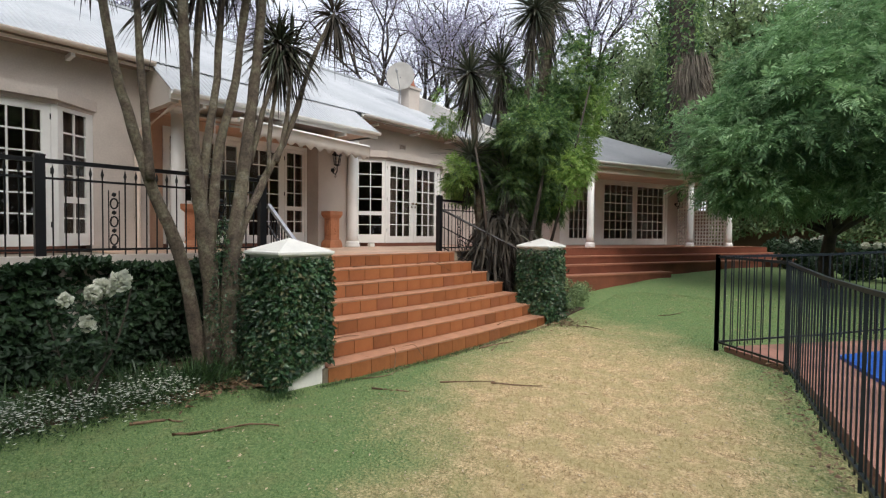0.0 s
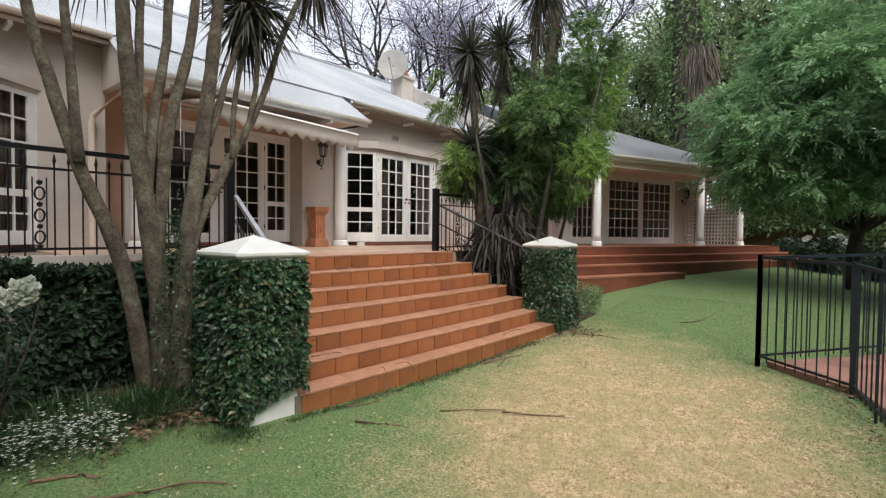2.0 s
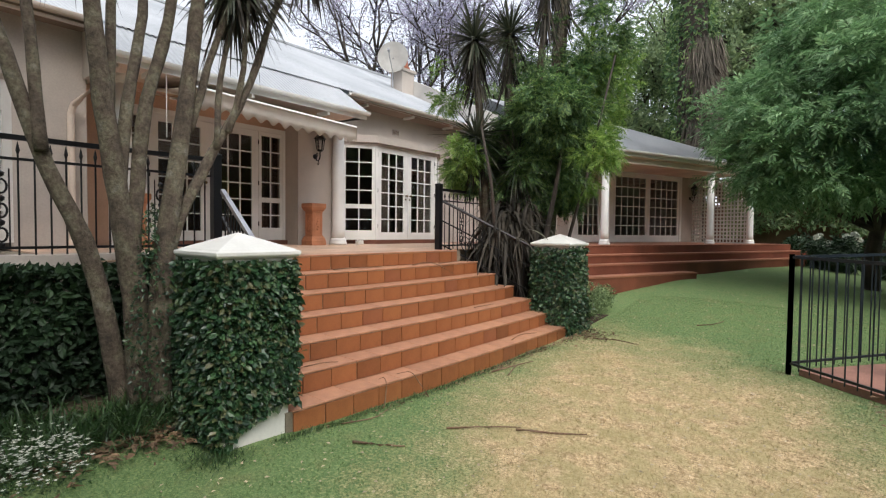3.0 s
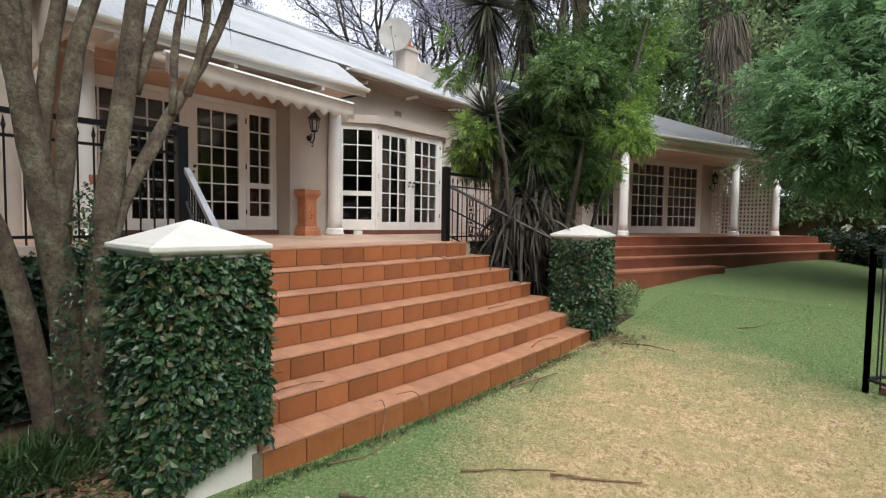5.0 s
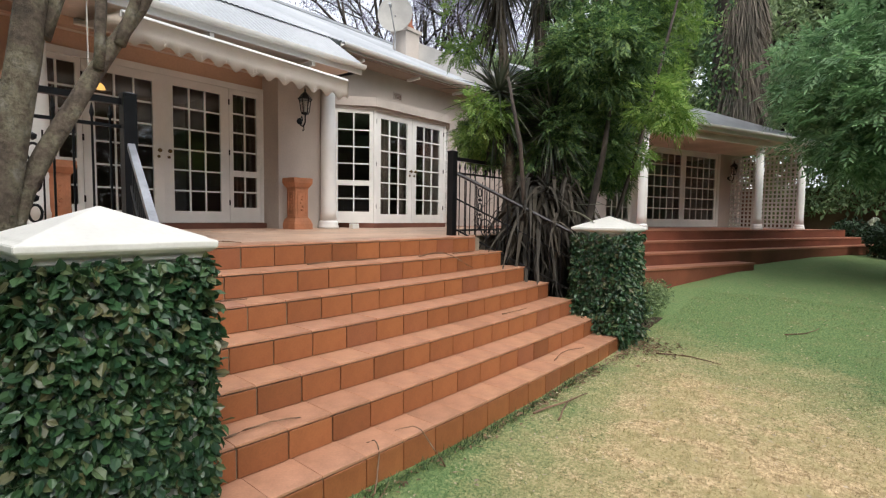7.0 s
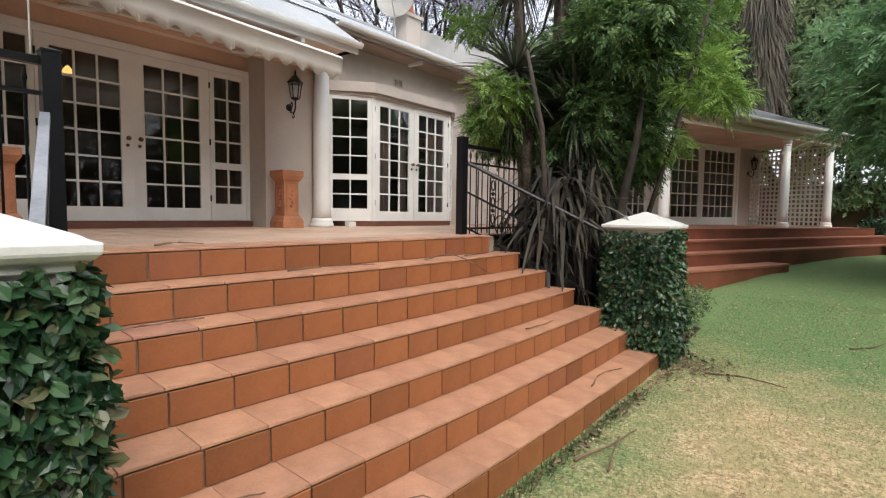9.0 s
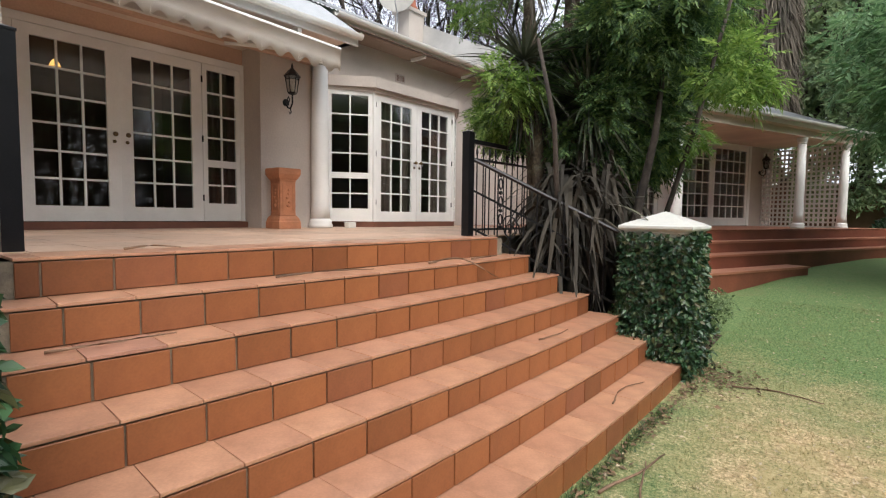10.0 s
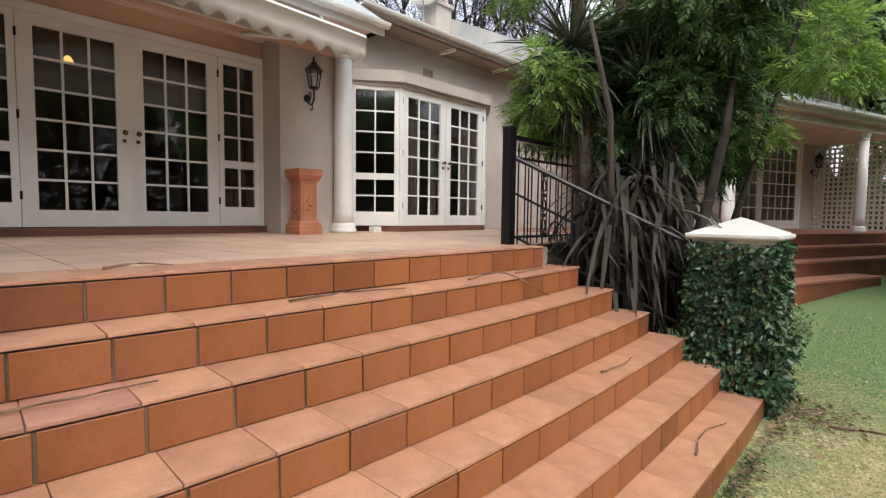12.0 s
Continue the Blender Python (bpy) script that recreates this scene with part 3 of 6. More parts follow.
# ---- far wing, turned from the house ----
FAR = pose(0, 0, 0, 0, 0, -20.5)
NW, NC = -6.93, -5.0
bm = boxes((NW - 0.25, NW, 9.2, 9.6, P, 3.5), (NW - 2.6, NW - 0.25, 9.2, 9.4, P, 3.5), (NW - 0.25, NW, 9.6, 14.5, 3.33, 3.5), (NW - 0.25, NW, 14.5, 15.5, P, 3.5), (NW - 0.25, NW, 9.6, 14.5, P - 0.1, 1.24), (NW - 4, NW - 3.8, 9.2, 15.5, P, 3.5), (NW - 3.8, NW, 15.4, 15.6, P - 1.2, 3.5))
solid("wall_far", bm, M_WALL, "taupe plaster wall of the far veranda", "wall", "structure", FAR)
solid("ceiling_far", boxes((NW - 3.8, NC + 0.22, 8.35, 15.6, 3.34, 3.38)), M_SOFFIT, "pale boarded veranda ceiling", "ceiling", "structure", FAR)
solid("trim_beam", boxes((NC - 0.10, NC + 0.10, 8.4, 15.3, 3.20, 3.338)), M_SOFFIT, "painted veranda beam", "beam", "structure", FAR)
bm = boxes((NW - 4, NC + 0.55, 6.0, 16.2, -0.2, P))
solid("floor_far", bm, M_BRICKSTEP, "red tiled floor of the far veranda", "floor", "structure", FAR)
bm = bmesh.new()
e = [(NC + 0.28, 8.2, 3.47), (NC + 0.28, 15.75, 3.47), (NW - 6, 15.75, 3.47), (NW - 6, 8.2, 3.47)]
r0, r1 = (NW - 2.0, 8.2, 5.45), (NW - 2.0, 11.3, 5.45)
v = [bm.verts.new(c_) for c_ in (*e, r0, r1)]
bm.faces.new((v[0], v[1], v[5], v[4]))
bm.faces.new((v[1], v[2], v[5]))
bm.faces.new((v[2], v[3], v[4], v[5]))
bmesh.ops.solidify(bm, geom=bm.faces[:], thickness=0.03)
solid("roof_far", bm, M_ROOF, "hipped white sheet roof of the far veranda", "roof", "structure", FAR)
gutter("gutter", NC + 0.25, 3.47, 8.2, 15.75, FAR, ends_=False)
# far steps: shaded riser block and paler lit tread slab, both by colour
for k in range(4):
    y1 = 16.2 + 0.35 * k if k < 3 else 9.95
    nose = NC + 0.55 + 0.32 * k + (0.22 if k == 3 else 0)
    zt = P - 0.185 * k
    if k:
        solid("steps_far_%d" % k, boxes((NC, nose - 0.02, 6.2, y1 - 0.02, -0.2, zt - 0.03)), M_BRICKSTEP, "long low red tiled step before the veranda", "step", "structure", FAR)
    solid("trim_tread_%d" % k, boxes((nose - 0.36 if k else NW, nose, 6.2, y1, zt - 0.028, zt + 0.004)), M_FARTREAD_LIT, "paler tread of a veranda step, top light put into its colour", "step", "structure", FAR)


def column(name, x, y, z0, z1, r, m_=None, label="round white plastered veranda column", group="veranda columns"):
    th = thing(name, label, "column", m_, group)
    h = z1 - z0
    bm = bmesh.new()
    lathe(bm, [(r * 1.38, 0), (r * 1.38, 0.045), (r * 1.25, 0.06), (r * 1.3, 0.085), (r * 1.1, 0.13)], 20, (x, y, z0))
    part("base", bm, M_WHITE, th, "", True)
    bm = bmesh.new()
    lathe(bm, [(r * 1.08, 0.13), (r, 0.3), (r * 0.98, h * 0.5), (r * 0.86, h - 0.14)], 20, (x, y, z0))
    part("shaft", bm, M_WHITE, th, "", True)
    bm = bmesh.new()
    lathe(bm, [(r * 0.88, h - 0.14), (r * 0.98, h - 0.125), (r * 0.92, h - 0.10), (r * 1.1, h - 0.05), (r * 1.12, h)], 20, (x, y, z0))
    part("capital", bm, M_WHITE, th)
    return th


for s_ in (8.92, 13.05, 15.0):
    column("column", NC, s_, P, 3.2, 0.095, FAR)
column("column", -4.88, 4.83, P, 3.62, 0.125, None, "white round column against the porch wall", "porch columns")
column("column", -4.72, 0.98, P, 3.62, 0.115, None, "white round column beside the garden doors", "porch columns")


# ---- glazed doors and windows ----
def pane_mesh(w, h):
    bm = boxes((-0.002, 0.002, 0, w, 0, h))
    return mesh_of("pane", bm, M_GLASS)


def leaf(name, w, h, cols, rows_, m_, label, category="door", bottom=0.17, stile=0.115, top=0.11, splits=None, knob=0, bar=0.022, parent=None, group=""):
    """A glazed leaf: plane x=0, from y=0 to w, z=0 to h. splits: two stacked lights as (z from, z to, rows)."""
    if parent is None:
        th = thing(name, label, category, m_, group)
    else:
        th = new(name)
        th.parent = parent
        th.matrix_basis = m_
    lights = splits or [(bottom, h - top, rows_)]
    bm = bmesh.new()
    box(bm, -0.02, 0.02, 0, stile, 0, h)
    box(bm, -0.02, 0.02, w - stile, w, 0, h)
    zc = 0
    for z0, z1, _ in lights:
        box(bm, -0.02, 0.02, stile, w - stile, zc, z0)
        zc = z1
    box(bm, -0.02, 0.02, stile, w - stile, zc, h)
    part("stiles", bm, M_WHITE, th)
    gw = w - 2 * stile
    for z0, z1, nr in lights:
        bm = bmesh.new()
        for k in range(1, cols):
            yy = stile + gw * k / cols
            box(bm, -0.012, 0.014, yy - bar / 2, yy + bar / 2, z0, z1)
        for k in range(1, nr):
            zz = z0 + (z1 - z0) * k / nr
            box(bm, -0.012, 0.0142, stile, w - stile, zz - bar / 2, zz + bar / 2)
        part("glazing_bars", bm, M_WHITE, th)
        pw, ph = gw / cols, (z1 - z0) / nr
        me_ = pane_mesh(pw - bar * 0.9, ph - bar * 0.9)
        for i in range(cols):
            for j in range(nr):
                tilt = random.uniform(-0.25, 0.25)
                ob = share("pane", me_, th, pose(0, stile + pw * i + bar * 0.45, z0 + ph * j + bar * 0.45, 0, tilt, random.uniform(-0.25, 0.25)))
                ob.visible_shadow = False
    if knob:
        yy = stile * 0.5 if knob < 0 else w - stile * 0.5
        bm = bmesh.new()
        rod(bm, (0.02, yy, 0.98), (0.055, yy, 0.98), 0.014, 0.012, 10)
        bmesh.ops.create_icosphere(bm, subdivisions=2, radius=0.028, matrix=Matrix.Translation((0.07, yy, 0.98)))
        part("knob", bm, M_BRASS, th, "dull brass knob", True)
        bm = bmesh.new()
        rod(bm, (0.02, yy, 0.90), (0.03, yy, 0.90), 0.02, 0.02, 10)
        part("keyhole_plate", bm, M_BRASS, th)
    hy = 0.0 if knob > 0 else w
    if knob:
        for zz in (0.3, 1.05, 1.8):
            bm = bmesh.new()
            rod(bm, (0.026, hy, zz - 0.04), (0.026, hy, zz + 0.04), 0.011, None, 8)
            part("hinge", bm, M_IRON, th)
    return th


ZD = 1.312
leaf("garden_door", 0.925, 2.0, 3, 6, pose(XD, 1.575, ZD, 0, 0, 0), "white glazed garden door with eighteen small panes, closed", knob=1, bottom=0.165, stile=0.13)
leaf("garden_door", 0.925, 2.0, 3, 6, pose(XD, 2.50, ZD, 0, 0, 0), "white glazed garden door with eighteen small panes, closed", knob=-1, bottom=0.165, stile=0.13)
leaf("side_window", 0.50, 2.0, 2, 4, pose(XD, 3.43, ZD, 0, 0, 0), "narrow white glazed side light beside the doors", "window", splits=[(0.23, 0.70, 2), (0.79, 1.93, 4)], stile=0.06)
leaf("side_window", 0.50, 2.0, 2, 4, pose(XD, 1.07, ZD, 0, 0, 0), "narrow white glazed side light beside the doors", "window", splits=[(0.23, 0.70, 2), (0.79, 1.93, 4)], stile=0.06)
bm = boxes((XD - 0.06, XD + 0.03, 3.93, 3.988, ZD, 3.40), (XD - 0.06, XD + 0.03, 1.015, 1.07, ZD, 3.40), (XD - 0.06, XD + 0.03, 1.07, 3.93, ZD + 2.003, 3.40))
solid("door_frame", bm, M_WHITE, "white wooden frame round the garden doors", "door frame", "structure")

# bay
XB = -4.8
leaf("bay_door", 0.92, 1.98, 3, 6, pose(XB, 5.79, ZD, 0, 0, 0), "white glazed bay door with small panes, closed", knob=1, bottom=0.16, stile=0.115)
leaf("bay_door", 0.92, 1.98, 3, 6, pose(XB, 6.72, ZD, 0, 0, 0), "white glazed bay door with small panes, closed", knob=-1, bottom=0.16, stile=0.115)
leaf("bay_window", 0.70, 1.98, 2, 4, pose(-5.2, 5.18, ZD, 0, 0, -math.degrees(math.atan2(0.40, 0.58))), "white slanting bay window with small panes", "window", splits=[(0.20, 0.66, 2), (0.75, 1.92, 4)], stile=0.075)
leaf("bay_window", 0.70, 1.98, 2, 4, pose(-4.8, 7.68, ZD, 0, 0, math.degrees(math.atan2(0.40, 0.58))), "white slanting bay window with small panes", "window", splits=[(0.20, 0.66, 2), (0.75, 1.92, 4)], stile=0.075)
solid("bay_frame", boxes((XB - 0.05, XB + 0.035, 5.735, 5.79, ZD, 3.31), (XB - 0.05, XB + 0.035, 7.64, 7.70, ZD, 3.31)), M_WHITE, "white corner posts of the bay window", "window frame", "structure")


def bay_ring(d, y0, y1, x0, x1, slope_y=0.58):
    return [(x0, y0 - slope_y - d * 0.7), (x1 + d, y0 - d * 0.35), (x1 + d, y1 + d * 0.35), (x0, y1 + slope_y + d * 0.7)]


bm = bmesh.new()
prism(bm, bay_ring(0.12, 5.76, 7.68, XW, XB), 3.345, 3.50)
prism(bm, bay_ring(0.06, 5.76, 7.68, XW, XB), 3.29, 3.345)
solid("trim_bay_head", bm, M_WALL, "plastered projecting head over the bay", "lintel", "structure")
bm = bmesh.new()
prism(bm, bay_ring(0.05, 5.76, 7.68, XW - 0.3, XB), P, ZD)
solid("trim_bay_sill", bm, M_SKIRT, "dark red tiled plinth below the bay", "plinth", "structure")

# left wing bay
XBL = -4.6
for y_ in (-2.30, -1.52):
    leaf("wing_door", 0.76, 1.98, 3, 6, pose(XBL, y_, ZD, 0, 0, 0), "white glazed door of the wing bay, closed", knob=1 if y_ < -2 else -1, bottom=0.16, stile=0.11)
leaf("wing_window", 0.66, 1.98, 2, 4, pose(XBL, -0.72, ZD, 0, 0, math.degrees(math.atan2(0.37, 0.55))), "white slanting window of the wing bay", "window", splits=[(0.18, 0.62, 2), (0.71, 1.92, 4)], stile=0.13)
solid("wing_frame", boxes((XBL - 0.05, XBL + 0.035, -0.76, -0.68, ZD, 3.31)), M_WHITE, "white corner post of the wing bay", "window frame", "structure")
bm = bmesh.new()
prism(bm, bay_ring(0.12, -2.3, -0.74, XL, XBL, 0.55), 3.345, 3.50)
prism(bm, bay_ring(0.06, -2.3, -0.74, XL, XBL, 0.55), 3.29, 3.345)
solid("trim_wing_head", bm, M_WALL, "plastered projecting head over the wing bay", "lintel", "structure")
bm = bmesh.new()
prism(bm, bay_ring(0.05, -2.3, -0.74, XL - 0.3, XBL, 0.55), P, ZD)
solid("trim_wing_sill", bm, M_SKIRT, "dark red tiled plinth below the wing bay", "plinth", "structure")

# far windows, with close white burglar bars
for y_, w_ in ((9.85, 1.0), (11.33, 1.53), (12.86, 1.53)):
    leaf("far_window", w_, 2.05, 5 if w_ > 1.2 else 4, 6, FAR @ pose(NW + 0.0, y_, 1.25, 0, 0, 0), "white veranda window with many small panes", "window", bottom=0.2, stile=0.11, top=0.12, bar=0.026)
bm = boxes((NW - 0.05, NW + 0.03, 10.85, 11.33, 1.25, 3.30), (NW - 0.05, NW + 0.03, 14.39, 14.5, 1.25, 3.30), (NW - 0.05, NW + 0.03, 9.6, 9.85, 1.25, 3.30), (NW - 0.05, NW + 0.035, 9.6, 14.5, 3.30, 3.335))
solid("far_window_frame", bm, M_WHITE, "white frame of the veranda windows", "window frame", "structure", FAR)

# lattice screen at the veranda's end
latt = thing("lattice_screen", "white wooden lattice screen closing the veranda", "lattice", FAR)
n_ = 18
for k in range(n_ + 1):
    xx = NW + (NC - NW) * k / n_
    part("slat", boxes((xx - 0.022, xx + 0.022, 15.10, 15.112, P, 3.2)), M_WHITE, latt) if k == 0 else share("slat", latt.children[0].data, latt, pose((NC - NW) * k / n_, 0, 0))
first = part("rail_slat", boxes((NW, NC, 15.088, 15.10, P, P + 0.044)), M_WHITE, latt)
for k in range(1, 18):
    share("rail_slat", first.data, latt, pose(0, 0, k * 0.115))

# curtains inside
def curtain(y0, y1, x, z0, z1, label="pleated curtain hanging behind the glass, indoor dimness put into its colour"):
    bm = bmesh.new()
    n0 = max(8, int((y1 - y0) / 0.012))
    cols_ = []
    for k in range(n0 + 1):
        yy = y0 + (y1 - y0) * k / n0
        w = 0.028 * math.sin(2 * math.pi * yy / 0.085) + 0.012 * math.sin(23 * yy)
        cols_.append([bm.verts.new((x + w * 0.6, yy, z1)), bm.verts.new((x + w, yy, (z0 + z1) / 2)), bm.verts.new((x + w * 1.2, yy, z0))])
    for a_, b_ in zip(cols_, cols_[1:]):
        for j in range(2):
            bm.faces.new((a_[j], b_[j], b_[j + 1], a_[j + 1]))
    return solid("curtain", bm, M_CURTAIN_DIM, label, "curtain", smooth=True)


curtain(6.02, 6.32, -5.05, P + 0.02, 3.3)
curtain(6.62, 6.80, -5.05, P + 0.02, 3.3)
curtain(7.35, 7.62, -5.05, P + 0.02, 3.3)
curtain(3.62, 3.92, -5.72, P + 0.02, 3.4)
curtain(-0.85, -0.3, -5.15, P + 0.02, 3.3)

# ---- gate pillars clad in ivy ----
def pillar(x, y):
    th = thing("gate_pillar", "square plastered pillar with a white pyramid cap, grown over with ivy", "pillar", pose(x, y, 0), "gate pillars")
    bm = boxes((-0.25, 0.25, -0.25, 0.25, -0.2, 1.30))
    part("shaft", bm, M_CAP, th)
    bm = bmesh.new()
    lathe(bm, [(0.275, 1.285), (0.275, 1.305), (0.30, 1.312), (0.318, 1.33), (0.318, 1.355), (0.295, 1.362), (0.28, 1.372), (0.004, 1.485)], square=True)
    bmesh.ops.bevel(bm, geom=bm.edges[:], offset=0.004, segments=1, affect='EDGES')
    part("cap", bm, M_CAP, th, "white painted pyramid cap")
    return th


def ivy_on_box(n, half, z0, z1, size, bulge=0.05):
    """Leaf points over the four sides of a square shaft, thinning to the foot."""
    side = rng.integers(0, 4, n)
    u = rng.uniform(-half - bulge * 0.6, half + bulge * 0.6, n)
    z = z0 + (z1 - z0) * rng.random(n) ** 0.92
    lump = 0.5 + 0.5 * np.sin(7 * u + 5 * z + side) * np.cos(9 * z - 3 * u)
    o = half + bulge * (0.15 + 0.85 * rng.random(n)) * (0.6 + 0.6 * lump)
    nx, ny_ = np.array([1, 0, -1, 0])[side], np.array([0, 1, 0, -1])[side]
    p_ = np.stack([nx * o - ny_ * u, ny_ * o + nx * u, z], 1)
    return p_, np.stack([nx, ny_, np.zeros(n)], 1).astype(float)


PILLARS = ((-0.30, 0.28), (-0.30, 5.32))
for k, (x, y) in enumerate(PILLARS):
    pil = pillar(x, y)
    n_ = 15500 if k == 0 else 11500
    p_, o_ = ivy_on_box(n_, 0.25, 0.06, 1.29, 0.055, 0.075)
    if k == 0:
        # the plaster foot shows at the lawn side
        keep = ~((p_[:, 2] < 0.20 + 0.05 * np.sin(9 * p_[:, 1])) & (p_[:, 0] > 0.1) & (p_[:, 1] > -0.2))
        p_, o_ = p_[keep], o_[keep]
    else:
        q_, w_ = ivy_on_box(1500, 0.27, -0.02, 0.6, 0.05, 0.13)
        p_, o_ = np.concatenate([p_, q_]), np.concatenate([o_, w_])
    ob = new("ivy", leaves("ivy", p_, o_, 0.046, M_IVY, droop=0.45, wide=0.66, spread=0.5, round_=True))
    ob.parent = pil
    tagged(ob, "dark glossy ivy leaves covering the shaft")


# ---- wrought-iron railings ----
def square_bar(bm, a, b, w):
    a, b = Vector(a), Vector(b)
    q = (b - a).to_track_quat('Z', 'Y')
    c_ = [Vector((sx * w / 2, sy * w / 2, 0)) for sx, sy in ((-1, -1), (1, -1), (1, 1), (-1, 1))]
    r0 = [bm.verts.new(a + q @ v_) for v_ in c_]
    r1_ = [bm.verts.new(b + q @ v_) for v_ in c_]
    for k in range(4):
        bm.faces.new((r0[k], r0[(k + 1) % 4], r1_[(k + 1) % 4], r1_[k]))
    bm.faces.new(r0[::-1])
    bm.faces.new(r1_)


def post(th, x, y, z0, z1, w=0.085):
    bm = boxes((x - w / 2, x + w / 2, y - w / 2, y + w / 2, z0, z1))
    lathe(bm, [(w * 0.55, z1), (w * 0.55, z1 + 0.012), (0.002, z1 + 0.03)], at=(x, y, 0), square=True)
    return part("post", bm, M_IRON, th)


def ornament(th, p_, h):
    """A cast panel: rings and leaf knots stacked on a bar."""
    bm = bmesh.new()
    x, y, z = p_
    for zz in (0.14, 0.40, 0.66):
        n_ = 12
        ring = [(x, y + 0.035 * math.cos(2 * math.pi * k / n_), z + h * zz + 0.055 * math.sin(2 * math.pi * k / n_)) for k in range(n_ + 1)]
        for a_, b_ in zip(ring, ring[1:]):
            rod(bm, a_, b_, 0.009, None, 5)
    for zz in (0.27, 0.53, 0.03, 0.79):
        bmesh.ops.create_icosphere(bm, subdivisions=1, radius=0.026, matrix=Matrix.Translation((x, y, z + h * zz)))
    for sy in (-1, 1):
        rod(bm, (x, y + sy * 0.05, z), (x, y + sy * 0.05, z + h * 0.85), 0.006, None, 5)
    part("cast_ornament", bm, M_IRON, th)


def railing(name, a, b, h, label, step=0.105, orn=(), drop=0.0):
    """Level railing from a to b with spear bars; the bars are parts."""
    th = thing(name, label, "railing")
    a, b = Vector(a), Vector(b)
    d = b - a
    n_ = max(1, int(d.length / step))
    bm = bmesh.new()
    square_bar(bm, a + Vector((0, 0, h)), b + Vector((0, 0, h)), 0.042)
    part("top_rail", bm, M_IRON, th)
    for zz in (0.06, h - 0.17):
        bm = bmesh.new()
        square_bar(bm, a + Vector((0, 0, zz)), b + Vector((0, 0, zz)), 0.022)
        part("rail", bm, M_IRON, th)
    bar_me = None
    for k in range(1, n_):
        c_ = a + d * k / n_
        if any(abs(k / n_ - o_) < 0.6 / n_ for o_ in orn):
            ornament(th, (c_.x, c_.y, c_.z + 0.06), h - 0.2)
            continue
        if bar_me is None:
            bm = bmesh.new()
            rod(bm, (0, 0, 0.0), (0, 0, h - 0.13), 0.0075, None, 6)
            lathe(bm, [(0.007, h - 0.13), (0.016, h - 0.10), (0.011, h - 0.075), (0.002, h - 0.03)], 6)
            bar_me = mesh_of("spear_bar", bm, M_IRON)
        ob = share("spear_bar", bar_me, th, Matrix.Translation(c_))
    return th


def stair_rail(name, a, b, h, label, swing, h1=None):
    """A sloping handrail with bars from a (top) to b (foot)."""
    th = thing(name, label, "railing")
    a, b = Vector(a), Vector(b)
    h1 = h if h1 is None else h1

    def above(u, k):
        return a.lerp(b, u) + Vector((0, 0, (h + (h1 - h) * u) * k))

    bm = bmesh.new()
    if swing > 0:
        tube(bm, [above(0, 1), above(0.08, 1.005), above(0.5, 1), above(1, 1)], 0.021, 0.021, 8)
    else:
        square_bar(bm, above(0, 1), above(1, 1), 0.04)
    part("handrail", bm, M_IRON if swing > 0 else M_STEEL, th)
    for k in (0.15, 0.62):
        bm = bmesh.new()
        square_bar(bm, above(0, k), above(1, k), 0.021)
        part("rail", bm, M_IRON, th)
    n_ = 12
    for k in range(1, n_):
        bm = bmesh.new()
        rod(bm, above(k / n_, 0.0), above(k / n_, 0.97), 0.0075, None, 6)
        part("bar", bm, M_IRON, th)
    # scrolls between the bars
    for u in (0.25, 0.6):
        c_ = a.lerp(b, u) + Vector((0, 0, h * 0.38))
        d = (b - a).normalized()
        pts = [c_ + d * (0.11 * (1 - k / 22) * math.cos(k * 0.55)) + Vector((0, 0, 0.15 * (1 - k / 22) * math.sin(k * 0.55))) for k in range(20)]
        bm = bmesh.new()
        tube(bm, pts, 0.008, 0.006, 5)
        part("scroll", bm, M_IRON, th)
    return th


RT = 0.94
r_ = railing("terrace_railing", (-2.05, -1.38, P + 0.055), (-2.02, 0.95, P + 0.055), RT, "black wrought-iron terrace railing with spear bars", orn=(0.27, 0.77))
post(r_, -2.0, 0.95, P, P + 1.04)
post(r_, -2.05, -1.38, P + 0.055, P + 1.04)
r_ = railing("terrace_railing", (-2.05, -5.0, P + 0.055), (-2.05, -1.43, P + 0.055), RT, "black wrought-iron terrace railing with spear bars", orn=(0.15, 0.5, 0.85))
r_ = railing("terrace_railing", (-1.90, 4.45, P), (-1.90, 7.8, P), 0.93, "black wrought-iron railing half hidden in the shrub", orn=(0.16, 0.5))
post(r_, -1.89, 4.40, P, P + 1.0)
stair_rail("stair_handrail", (-1.66, 0.85, 1.20), (-0.48, 0.565, 0.45), 0.68, "worn steel handrail of the steps beside the ivy pillar", -1, 0.87)
stair_rail("stair_handrail", (-1.88, 4.46, 1.18), (-0.55, 5.2, 0.42), 0.80, "black iron handrail of the steps beside the shrub", 1)

# ---- pool fence ----
CORNERS = ((2.61, 4.83), (3.46, 4.12), (4.5, -0.3))


